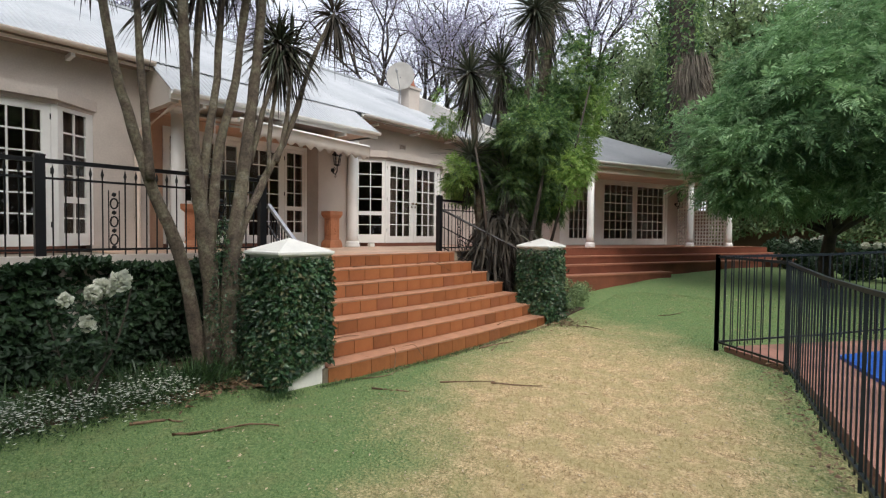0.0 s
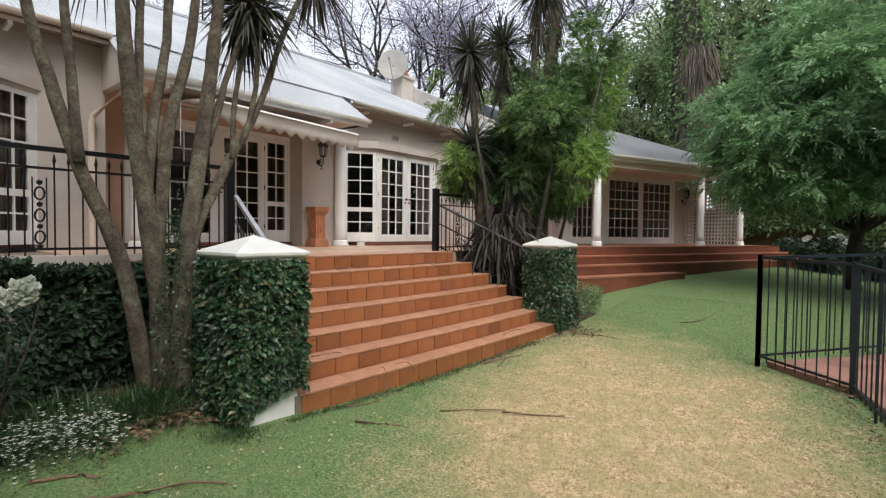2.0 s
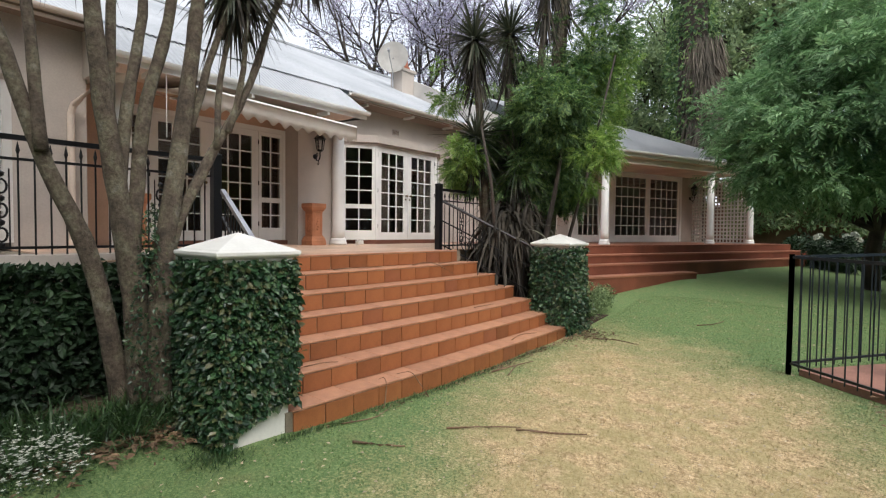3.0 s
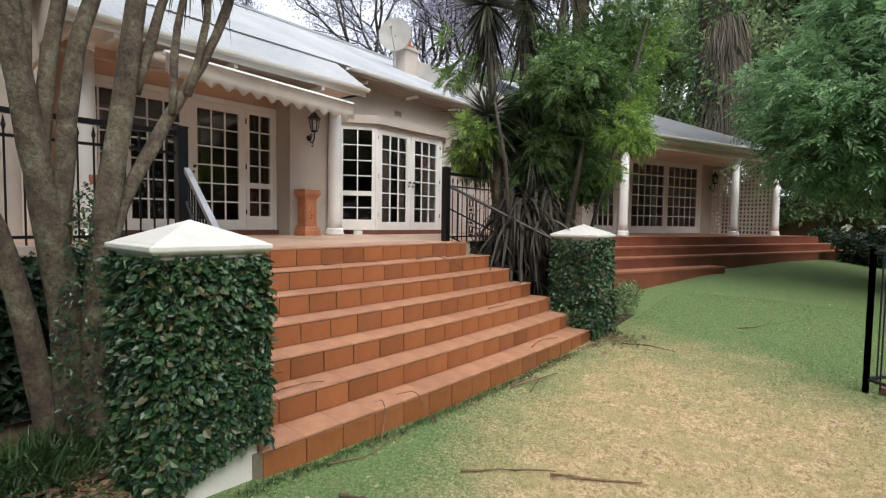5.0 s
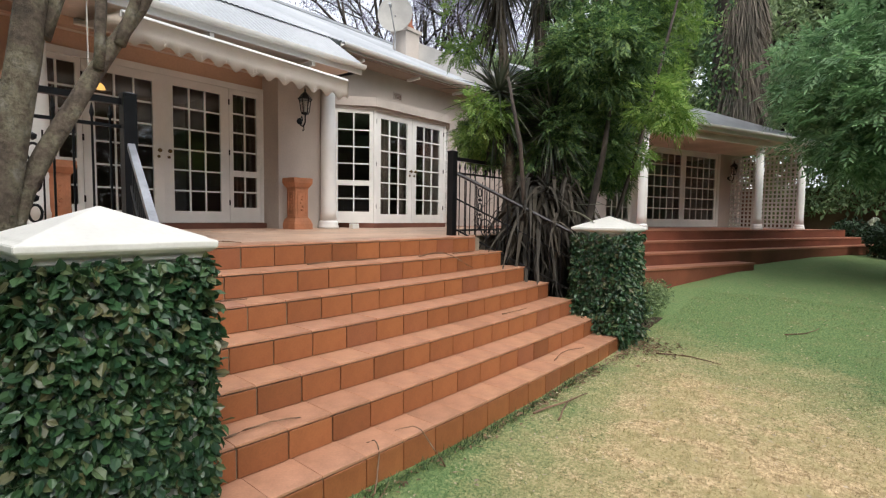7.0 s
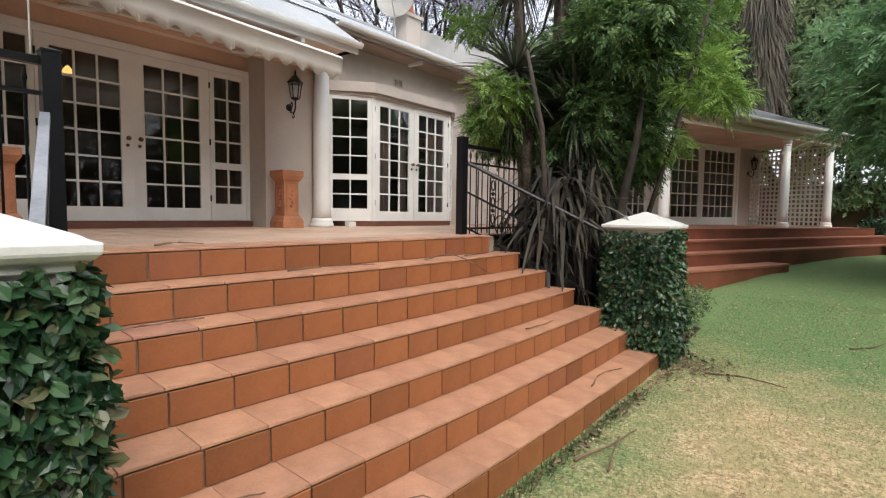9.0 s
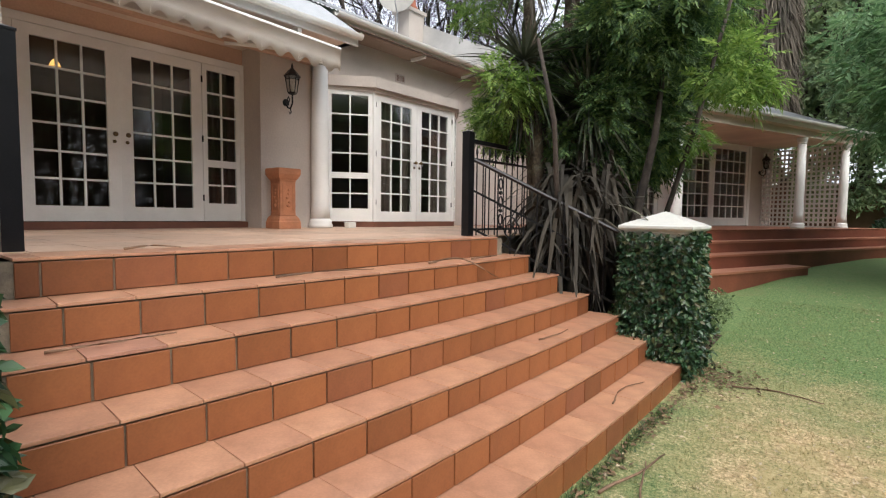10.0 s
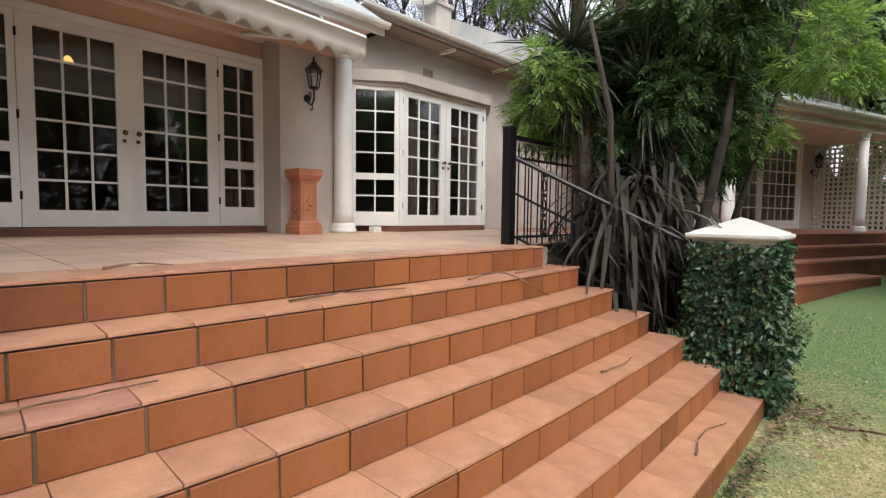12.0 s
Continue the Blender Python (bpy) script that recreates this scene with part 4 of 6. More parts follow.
def fence(pts, h, label, step=0.115):
    for (x0, y0), (x1, y1) in zip(pts, pts[1:]):
        th = thing("pool_fence", label, "fence", None, "pool fence panels")
        a, b = Vector((x0, y0, float(lawn_z(x0, y0)))), Vector((x1, y1, float(lawn_z(x1, y1))))
        for zz, w_ in ((0.12, 0.024), (h, 0.030)):
            bm = bmesh.new()
            square_bar(bm, a + Vector((0, 0, zz)), b + Vector((0, 0, zz)), w_)
            part("rail", bm, M_NAVY, th)
        w_ = 0.024 if (x0, y0) in CORNERS else 0.011
        bm = boxes((-w_, w_, -w_, w_, -0.1, h + (0.03 if w_ > 0.02 else 0.0)))
        ob = part("post", bm, M_NAVY, th)
        ob.matrix_basis = Matrix.Translation(a)
        n_ = max(2, int((b - a).length / step))
        bm = bmesh.new()
        rod(bm, (0, 0, 0.06), (0, 0, h), 0.0068, None, 6)
        me_ = mesh_of("bar", bm, M_NAVY)
        for k in range(1, n_):
            share("bar", me_, th, Matrix.Translation(a.lerp(b, k / n_)))


fence([(2.61, 4.83), (3.46, 4.12), (3.62, 3.5), (3.88, 2.45), (4.14, 1.4), (4.5, -0.3), (4.9, -2.2), (5.2, -4.5)], 1.24, "dark painted iron pool fence panel on the lawn edge")
fence([(2.61, 4.83), (3.7, 6.3), (4.9, 7.9), (6.6, 9.2), (9.0, 9.5)], 1.24, "dark painted iron pool fence panel behind the pool")
bm = bmesh.new()
prism(bm, [(2.7, 4.85), (3.52, 4.15), (3.72, 3.5), (4.0, 2.4), (4.25, 1.4), (4.6, -0.3), (5.0, -2.2), (5.3, -4.4), (12, -4.4), (12, 9.2), (6.6, 9.1), (4.9, 7.8)], -0.1, 0.10)
solid("pavement", bm, M_PAVER, "reddish brick paving round the pool", "paving", "structure")
bm = bmesh.new()
prism(bm, [(3.88, 5.1), (4.15, 4.3), (4.7, 2.8), (5.6, 0.6), (9.5, 0.4), (9.8, 6.8), (6.0, 6.9), (4.4, 6.0)], 0.10, 0.14)
solid("pool_cover", bm, M_POOLBLUE, "taut bright blue pool cover", "pool cover")


# ---- terrace furniture ----
def pedestal(x, y, turn=0):
    th = thing("pedestal", "terracotta garden pedestal with moulded base and top", "pedestal", pose(x, y, P, 0, 0, turn), "terracotta pedestals")
    bm = bmesh.new()
    lathe(bm, [(0.158, 0), (0.158, 0.09), (0.15, 0.10), (0.145, 0.13), (0.12, 0.17)], square=True)
    part("base", bm, M_TERRA, th)
    bm = bmesh.new()
    lathe(bm, [(0.118, 0.17), (0.113, 0.2), (0.113, 0.60), (0.12, 0.63)], square=True)
    bmesh.ops.bevel(bm, geom=bm.edges[:], offset=0.006, segments=1, affect='EDGES')
    part("shaft", bm, M_TERRA, th)
    bm = bmesh.new()
    lathe(bm, [(0.12, 0.63), (0.135, 0.65), (0.155, 0.69), (0.16, 0.70), (0.16, 0.765), (0.15, 0.775)], square=True)
    part("top", bm, M_TERRA, th)
    for sx, sy in ((1, 0), (0, -1)):
        bm = bmesh.new()
        for z0, z1, u0, u1 in ((0.22, 0.235, -0.08, 0.08), (0.565, 0.58, -0.08, 0.08), (0.235, 0.565, -0.08, -0.068), (0.235, 0.565, 0.068, 0.08)):
            box(bm, 0.112, 0.120, u0, u1, z0, z1)
        for k in range(5):
            bmesh.ops.create_icosphere(bm, subdivisions=1, radius=0.028 - 0.003 * k, matrix=Matrix.Translation((0.112, 0.018 * math.sin(2.2 * k), 0.30 + 0.05 * k)))
        ob = part("relief_panel", bm, M_TERRA, th, "moulded relief panel")
        ob.matrix_basis = pose(0, 0, 0, 0, 0, 0 if sx else -90)
    return th


pedestal(-4.70, 4.12)
pedestal(-4.75, 1.13)

lamp = thing("wall_lantern", "black iron carriage lantern on a scrolled wall bracket", "wall lamp", pose(-5.0, 4.36, 2.80))
bm = bmesh.new()
lathe(bm, [(0.05, 0), (0.05, 0.012), (0.02, 0.02)], 10)
bmesh.ops.rotate(bm, verts=bm.verts[:], matrix=Matrix.Rotation(radians(90), 3, 'Y'))
bmesh.ops.translate(bm, verts=bm.verts[:], vec=(0, 0, 0.12))
part("wall_plate", bm, M_IRON, lamp)
bm = bmesh.new()
tube(bm, [(0.0, 0, 0.12), (0.05, 0, 0.05), (0.11, 0, 0.03), (0.16, 0, 0.09), (0.16, 0, 0.2)], 0.013, 0.011, 8)
tube(bm, [(0.03, 0, 0.14), (0.07, 0, 0.19), (0.1, 0, 0.16), (0.08, 0, 0.12)], 0.009, 0.007, 6)
tube(bm, [(0.11, 0, 0.03), (0.13, 0, -0.02), (0.1, 0, -0.04), (0.08, 0, -0.01)], 0.009, 0.006, 6)
part("bracket", bm, M_IRON, lamp)
bm = bmesh.new()
lathe(bm, [(0.02, 0.2), (0.055, 0.215), (0.06, 0.235)], 6, (0.16, 0, 0))
part("gallery", bm, M_IRON, lamp)
bm = bmesh.new()
lathe(bm, [(0.057, 0.235), (0.088, 0.44)], 6, (0.16, 0, 0))
ob = part("lamp_glass", bm, M_GLASS, lamp)
ob.visible_shadow = False
bm = bmesh.new()
for k in range(6):
    a_ = 2 * math.pi * k / 6
    rod(bm, (0.16 + 0.06 * math.cos(a_), 0.06 * math.sin(a_), 0.235), (0.16 + 0.091 * math.cos(a_), 0.091 * math.sin(a_), 0.44), 0.006, None, 5)
part("cage", bm, M_IRON, lamp)
bm = bmesh.new()
lathe(bm, [(0.11, 0.435), (0.11, 0.45), (0.05, 0.52), (0.03, 0.54), (0.012, 0.56), (0.016, 0.58), (0.003, 0.62)], 6, (0.16, 0, 0))
part("lamp_roof", bm, M_IRON, lamp)
bm = bmesh.new()
rod(bm, (0.16, 0, 0.235), (0.16, 0, 0.34), 0.012, None, 8)
part("candle_tube", bm, M_CAP, lamp)
copy_thing(lamp, FAR @ pose(NW, 14.95, 2.55))

# awning, rolled part way out
AX = -3.42


def bar_z(y):
    """Height of the awning's front bar, which hangs a little low at the lamp's end."""
    return 3.30 - 0.030 * (y - 1.38)


aw = thing("awning", "cream canvas awning with a scalloped valance, partly rolled out", "awning")
bm = bmesh.new()
n_ = 60
ya, yb = 1.38, 4.03
rowa = []
for k in range(n_ + 1):
    yy = ya + (yb - ya) * k / n_
    rowa.append([bm.verts.new((-4.95, yy, 3.56)), bm.verts.new((-4.2, yy, 3.42 - 0.01 * math.sin(9 * yy))), bm.verts.new((AX, yy, bar_z(yy) + 0.03))])
for a_, b_ in zip(rowa, rowa[1:]):
    for j in range(2):
        bm.faces.new((a_[j], b_[j], b_[j + 1], a_[j + 1]))
bmesh.ops.solidify(bm, geom=bm.faces[:], thickness=0.004)
part("canvas", bm, M_CANVAS, aw, "", True)
bm = bmesh.new()
rowa = []
n_ = 140
for k in range(n_ + 1):
    yy = ya + (yb - ya) * k / n_
    az = bar_z(yy)
    zz = az - 0.235 + 0.034 * math.cos(2 * math.pi * (yy - ya) / 0.2)
    sway = 0.012 * math.sin(4 * yy)
    rowa.append([bm.verts.new((AX + 0.034, yy, az)), bm.verts.new((AX + 0.03 + sway, yy, az - 0.14)), bm.verts.new((AX + 0.018 + sway, yy, zz))])
for a_, b_ in zip(rowa, rowa[1:]):
    for j in range(2):
        bm.faces.new((a_[j], b_[j], b_[j + 1], a_[j + 1]))
bmesh.ops.solidify(bm, geom=bm.faces[:], thickness=0.003)
part("valance", bm, M_CANVAS, aw, "scalloped canvas valance", True)
bm = bmesh.new()
rod(bm, (AX, ya, bar_z(ya)), (AX, yb, bar_z(yb)), 0.034, None, 12)
part("front_bar", bm, M_WHITE, aw)
bm = bmesh.new()
rod(bm, (-4.93, ya, 3.57), (-4.93, yb, 3.57), 0.05, None, 12)
part("roller", bm, M_CANVAS, aw)
for yy in (1.7, 3.5):
    bm = bmesh.new()
    rod(bm, (-4.95, yy, 3.48), (-4.35, yy + 0.35, 3.38), 0.02, None, 8)
    rod(bm, (-4.35, yy + 0.35, 3.38), (AX, yy, bar_z(yy)), 0.017, None, 8)
    part("folding_arm", bm, M_WHITE, aw)
bm = bmesh.new()
rod(bm, (-3.98, 1.26, 3.605), (-3.98, 1.26, 2.72), 0.007, None, 6)
part("crank_rod", bm, M_WHITE, aw)
solid("trim_awning_board", boxes((-4.99, -4.9, 0.7, 4.72, 3.50, 3.628)), M_REVEAL, "painted board carrying the awning", "board", "structure")

# small pendant seen through the garden doors
pend = thing("pendant_lamp", "small lit amber glass pendant inside the room", "lamp", pose(-7.5, 2.37, 3.40))
bm = bmesh.new()
lathe(bm, [(0.02, 0.09), (0.05, 0.05), (0.07, 0.0), (0.068, -0.005)], 14)
part("shade", bm, M_AMBERGLOW, pend, "", True)
bm = bmesh.new()
rod(bm, (0, 0, 0.09), (0, 0, 0.30), 0.006, None, 6)
part("cord", bm, M_IRON, pend)

# downpipe at the wing's corner
dp = thing("downpipe", "taupe painted downpipe with a sloping offset", "downpipe")
bm = bmesh.new()
tube(bm, [(-4.05, 0.72, 3.60), (-4.1, 0.70, 3.5), (-4.84, 0.45, 3.12), (-4.89, 0.43, 3.0)], 0.042, 0.042, 10)
part("offset_pipe", bm, M_SOFFIT, dp)
bm = bmesh.new()
rod(bm, (-4.89, 0.43, 3.02), (-4.89, 0.43, P + 0.05), 0.042, None, 10)
part("pipe", bm, M_SOFFIT, dp)

# chimney and dish
ch = thing("chimney", "plastered chimney with a red clay pot on the roof", "chimney", pose(-7.75, 9.55, 0))
part("shaft", boxes((-0.24, 0.24, -0.26, 0.26, 5.2, 6.28), (-0.29, 0.29, -0.31, 0.31, 6.28, 6.36)), M_WALL, ch)
bm = bmesh.new()
lathe(bm, [(0.22, 6.36), (0.22, 6.44), (0.17, 6.50), (0.14, 6.78), (0.175, 6.79), (0.175, 6.84)], 14)
part("pot", bm, M_POT, ch, "red clay pot", True)
dish = thing("satellite_dish", "round off-white satellite dish on a pole", "satellite dish", look((-7.62, 9.0, 6.62), (-4, 3.5, 7.0)))
bm = bmesh.new()
prof = []
for k in range(7):
    r = 0.46 * k / 6
    prof.append((max(r, 0.003), -0.08 + 0.38 * r * r))
rings = [[bm.verts.new((r * math.cos(2 * math.pi * j / 28), r * math.sin(2 * math.pi * j / 28), -h)) for j in range(28)] for r, h in prof]
for a_, b_ in zip(rings, rings[1:]):
    for j in range(28):
        bm.faces.new((a_[j], a_[(j + 1) % 28], b_[(j + 1) % 28], b_[j]))
bmesh.ops.solidify(bm, geom=bm.faces[:], thickness=0.012)
part("reflector", bm, M_DISH, dish, "", True)
bm = bmesh.new()
rod(bm, (0, -0.44, 0), (0, -0.05, -0.55), 0.014, None, 6)
rod(bm, (0, -0.05, -0.5), (0, -0.02, -0.62), 0.035, None, 8)
part("feed_arm", bm, M_STEEL, dish)
bm = bmesh.new()
rod(bm, (0, 0, 0.06), (0.05, -0.25, 0.30), 0.02, None, 8)
rod(bm, (0.05, -0.25, 0.30), (0.05, -0.9, 0.30), 0.022, None, 8)
part("mount", bm, M_STEEL, dish)

# boundary wall and pale stones on the far right
solid("wall_boundary", boxes((-7.0, 30, 21.2, 21.5, 0, 2.6)), M_BOUNDARY, "brown garden boundary wall behind the planting", "wall", "structure")


# ---- planting ----
def curve_pts(a, b, bend, n_=7):
    a, b = Vector(a), Vector(b)
    side = (b - a).cross(Vector((0.3, 0.2, 1))).normalized()
    return [a.lerp(b, k / n_) + side * bend * math.sin(math.pi * k / n_) for k in range(n_ + 1)]


def rosette(n_, at, length, width, up=0.25):
    d = unit(rng.normal(size=(n_, 3)) + np.array([0, 0, up]))
    return np.repeat(np.array([at]), n_, 0) + d * 0.06, d


# multi-stemmed yucca before the terrace
yuc = thing("yucca_tree", "tall grey multi-stemmed yucca with spiky leaf heads", "tree")
YX = -1.2
B0 = (YX, 0.0)


def stem(th, yz, r0_, r1_, x0=0.0, x1=0.0):
    """A stem through (y, z) points, from the top down; x0 and x1 lean it out at top and foot."""
    n0 = len(yz) - 1
    pts = [(YX + x0 + (x1 - x0) * k / n0, y, z) for k, (y, z) in enumerate(yz)][::-1]
    fine = []
    for k in range(len(pts) - 1):
        p0, p1, p2, p3 = (Vector(pts[max(0, min(len(pts) - 1, j))]) for j in (k - 1, k, k + 1, k + 2))
        for u in (0.0, 0.33, 0.67):
            fine.append(0.5 * ((2 * p1) + (p2 - p0) * u + (2 * p0 - 5 * p1 + 4 * p2 - p3) * u * u + (3 * p1 - p0 - 3 * p2 + p3) * u ** 3))
    fine.append(Vector(pts[-1]))
    bm = bmesh.new()
    tube(bm, fine, r1_ * 0.90, r0_ * 0.78, 12)
    for v_ in bm.verts:
        v_.co += Vector((1, 1, 0)) * (0.010 * noise.noise(v_.co * 9) + 0.005 * noise.noise(v_.co * 31))
    part("stem", bm, M_YBARK, th, "", True)
    return pts[-1]


tops = [stem(yuc, [(-1.1, 4.3), (-0.93, 3.15), (-0.77, 2.53), (-0.6, 1.95), (-0.38, 1.41), (-0.24, 0.79), (-0.13, 0.0)], 0.046, 0.085, -0.2, -0.15),
        stem(yuc, [(-0.75, 4.4), (-0.71, 3.27), (-0.67, 2.64), (-0.64, 2.05)], 0.036, 0.05, -0.2, -0.12),
        stem(yuc, [(-0.45, 4.6), (-0.39, 3.38), (-0.33, 2.67), (-0.25, 2.07), (-0.17, 1.55), (-0.08, 0.96), (-0.04, 0.0)], 0.052, 0.11, 0.1, -0.05),
        stem(yuc, [(-0.12, 4.3), (-0.19, 3.45), (-0.23, 2.64), (-0.25, 2.05)], 0.036, 0.045, -0.15, 0.0),
        stem(yuc, [(0.12, 4.5), (0.03, 3.53), (-0.02, 3.03), (-0.12, 2.48), (-0.2, 1.75)], 0.04, 0.055, -0.1, 0.0),
        stem(yuc, [(0.35, 4.6), (0.22, 3.6), (0.12, 2.97), (0.0, 2.5), (-0.07, 1.85), (-0.11, 1.2)], 0.045, 0.065, 0.05, 0.0),
        stem(yuc, [(0.5, 4.9), (0.4, 3.66), (0.32, 2.97), (0.22, 2.18), (0.11, 1.46), (0.06, 0.9), (0.06, 0.0)], 0.058, 0.10, 0.1, 0.08),
        stem(yuc, [(0.72, 3.75), (0.65, 3.43), (0.48, 2.9), (0.30, 2.3)], 0.026, 0.04, 0.0, 0.08),
        stem(yuc, [(0.78, 3.7), (0.74, 3.4), (0.6, 2.82), (0.53, 2.2)], 0.024, 0.032, -0.1, 0.08),
        stem(yuc, [(1.5, 4.35), (1.12, 3.57), (0.86, 2.82), (0.51, 2.16), (0.21, 1.56), (0.1, 1.1)], 0.028, 0.055, 0.0, 0.08),
        stem(yuc, [(0.85, 3.75), (0.83, 3.37), (0.74, 2.74), (0.63, 2.35)], 0.022, 0.03, 0.05, 0.08)]
# upper stems and heads above the view, added to shade the wing wall
crown = []
for k, at in enumerate(tops[:7] + tops[:7] + tops[2:6]):
    b_ = (at[0] + random.uniform(-1.0, 0.7), at[1] + random.uniform(-0.8, 0.6), at[2] + random.uniform(0.75, 1.9))
    bm = bmesh.new()
    tube(bm, curve_pts(at, b_, random.uniform(-0.1, 0.1), 5), 0.036, 0.03, 8)
    part("stem", bm, M_YBARK, yuc, "", True)
    crown.append(b_)
for k, at in enumerate(crown + tops + [(-1.75, -0.35, 4.1), (-1.3, 0.75, 3.8)]):
    q_, w_ = rosette(75, at, 0.45, 0.03, 0.0)
    ob = new("leaf_head", straps("leaf_head", q_, w_, 0.46, 0.030, M_YUCCA if k % 3 else M_DRYYUC, 0.45))
    ob.parent = yuc
    q_, w_ = rosette(40, (at[0], at[1], at[2] - 0.05), 0.5, 0.03, -0.7)
    ob = new("dry_skirt", straps("dry_skirt", q_, w_, 0.45, 0.028, M_DRYYUC, 0.5))
    ob.parent = yuc
# small-leaved creeper on the stems
p_, o_ = blob_points(2200, (B0[0] + 0.04, 0.05, 0.75), (0.17, 0.20, 0.95), 0.25)
ob = new("creeper", leaves("creeper", p_, o_, 0.035, M_IVY, 0.3, 0.6, 0.5))
ob.parent = yuc

# clipped hedge along the retaining wall
n_ = 29000
yy = rng.uniform(-8, 0.44, n_)
zz = 0.12 + 1.06 * rng.random(n_)
xx = -1.62 + 0.10 * np.sin(2.3 * yy + 1.7 * zz) + 0.09 * np.sin(5.1 * yy - 3 * zz) - 0.22 * rng.random(n_) ** 1.5 - 0.10 * zz
top_ = rng.random(n_) < 0.18
xx = np.where(top_, rng.uniform(-1.95, -1.6, n_), xx)
zz = np.where(top_, 1.16 + 0.05 * np.sin(4 * yy) + 0.04 * rng.random(n_), zz)
p_ = np.stack([xx, yy, zz], 1)
o_ = np.where(top_[:, None], np.array([[0, 0, 1.0]]), np.array([[1.0, 0, 0.1]]))
tagged(new("hedge", leaves("hedge", p_, o_, 0.075, M_HEDGE, 0.2, 0.55, 0.6, True)), "dense dark green hedge before the terrace wall", "hedge", kind="stuff")

solid("flower_bed", boxes((-1.9, -0.62, -8, 0.46, -0.1, 0.055)), M_SOIL, "dark leaf-strewn soil of the flower bed", "soil", "structure")
# grassy border and small white daisies
n_ = 6500
tuft = np.stack([rng.uniform(-1.45, -0.62, 260), -5.0 + 5.1 * rng.random(260) ** 0.7], 1)
k_ = rng.integers(0, 260, n_)
p_ = np.stack([tuft[k_, 0] + rng.normal(0, 0.035, n_), tuft[k_, 1] + rng.normal(0, 0.035, n_), np.full(n_, 0.04)], 1)
d_ = unit(rng.normal(size=(n_, 3)) * np.array([0.7, 0.7, 0.3]) + np.array([0.15, 0, 0.9]))
tagged(new("border_grass", straps("border_grass", p_, d_, 0.36, 0.013, M_STRAP, 0.6)), "strappy green border grass along the bed", "grass", kind="stuff")
n_ = 9000
cy = rng.uniform(-6, -0.62, n_)
p_ = np.stack([-0.50 + 0.19 * rng.normal(size=n_), cy, 0.03 + 0.17 * rng.random(n_)], 1)
tagged(new("daisy_leaves", leaves("daisy_leaves", p_, np.tile(np.array([[0.2, 0, 1.0]]), (n_, 1)), 0.035, M_STRAP, 0.0, 0.35)), "low green cushion of daisy foliage", "plant", kind="stuff")
n_ = 4200
k_ = rng.integers(0, 9000, n_)
c_ = p_[k_] + np.array([0, 0, 0.05])
c_[:, 2] = np.maximum(c_[:, 2], 0.10) + 0.05 * rng.random(n_)
pp = np.repeat(c_, 6, 0)
a_ = np.tile(np.arange(6) * math.pi / 3, n_)
dd = np.stack([np.cos(a_), np.sin(a_), 0.25 + 0 * a_], 1)
tagged(new("daisies", straps("daisies", pp, dd, 0.016, 0.012, M_PETAL, 0.1, 1)), "many small white daisies at the lawn edge", "flowers", kind="stuff")


def rose(th, at, r):
    n2_ = 130
    d = unit(rng.normal(size=(n2_, 3)) + np.array([0, 0, 0.4]))
    q_ = np.array(at) + d * r * rng.uniform(0.2, 0.8, n2_)[:, None]
    ob = new("bloom", leaves("bloom", q_, d, r * 0.62, M_PETAL, -0.1, 1.15, 0.35, True))
    ob.parent = th


rb = thing("rose_bush", "white rose bush with full blooms before the hedge", "rose bush")
for a_, b_ in (((-0.72, -1.35, 0.0), (-0.70, -1.2, 0.95)), ((-0.75, -1.4, 0.0), (-0.62, -1.62, 0.85)), ((-0.72, -1.35, 0.2), (-0.6, -1.05, 1.05))):
    bm = bmesh.new()
    tube(bm, curve_pts(a_, b_, 0.06, 5), 0.012, 0.006, 6)
    part("cane", bm, M_DARKBARK, rb)
p_, o_ = blob_points(500, (-0.70, -1.35, 0.72), (0.22, 0.35, 0.38), 0.9)
ob = new("foliage", leaves("foliage", p_, o_, 0.06, M_HEDGE, 0.2, 0.55))
ob.parent = rb
for at, r in (((-0.6, -1.12, 1.12), 0.075), ((-0.62, -1.26, 1.08), 0.06), ((-0.58, -1.33, 1.03), 0.06), ((-0.55, -1.52, 1.0), 0.05), ((-0.6, -1.36, 0.78), 0.06), ((-0.66, -1.18, 1.05), 0.05)):
    rose(rb, at, r)

# shrub with palms between the flight and the far steps
S0 = (-1.45, 5.75)
shrub = thing("flowering_shrub", "big bright-green feathery shrub leaning over the steps", "shrub")
for pts_, r_0 in ((((-1.35, 5.35, 0.5), (-1.2, 4.95, 1.5), (-1.12, 4.68, 2.3), (-1.35, 4.75, 3.1)), 0.045), (((-0.95, 5.6, 0.5), (-0.62, 5.5, 1.5), (-0.50, 5.55, 2.2), (-0.52, 5.85, 3.1)), 0.060), (((-0.8, 6.1, 0.5), (-0.3, 6.2, 2.4), (0.1, 6.3, 4.3)), 0.036)):
    bm = bmesh.new()
    tube(bm, pts_, r_0, r_0 * 0.35, 9)
    part("limb", bm, M_DARKBARK, shrub, "", True)
pl, ol = [], []
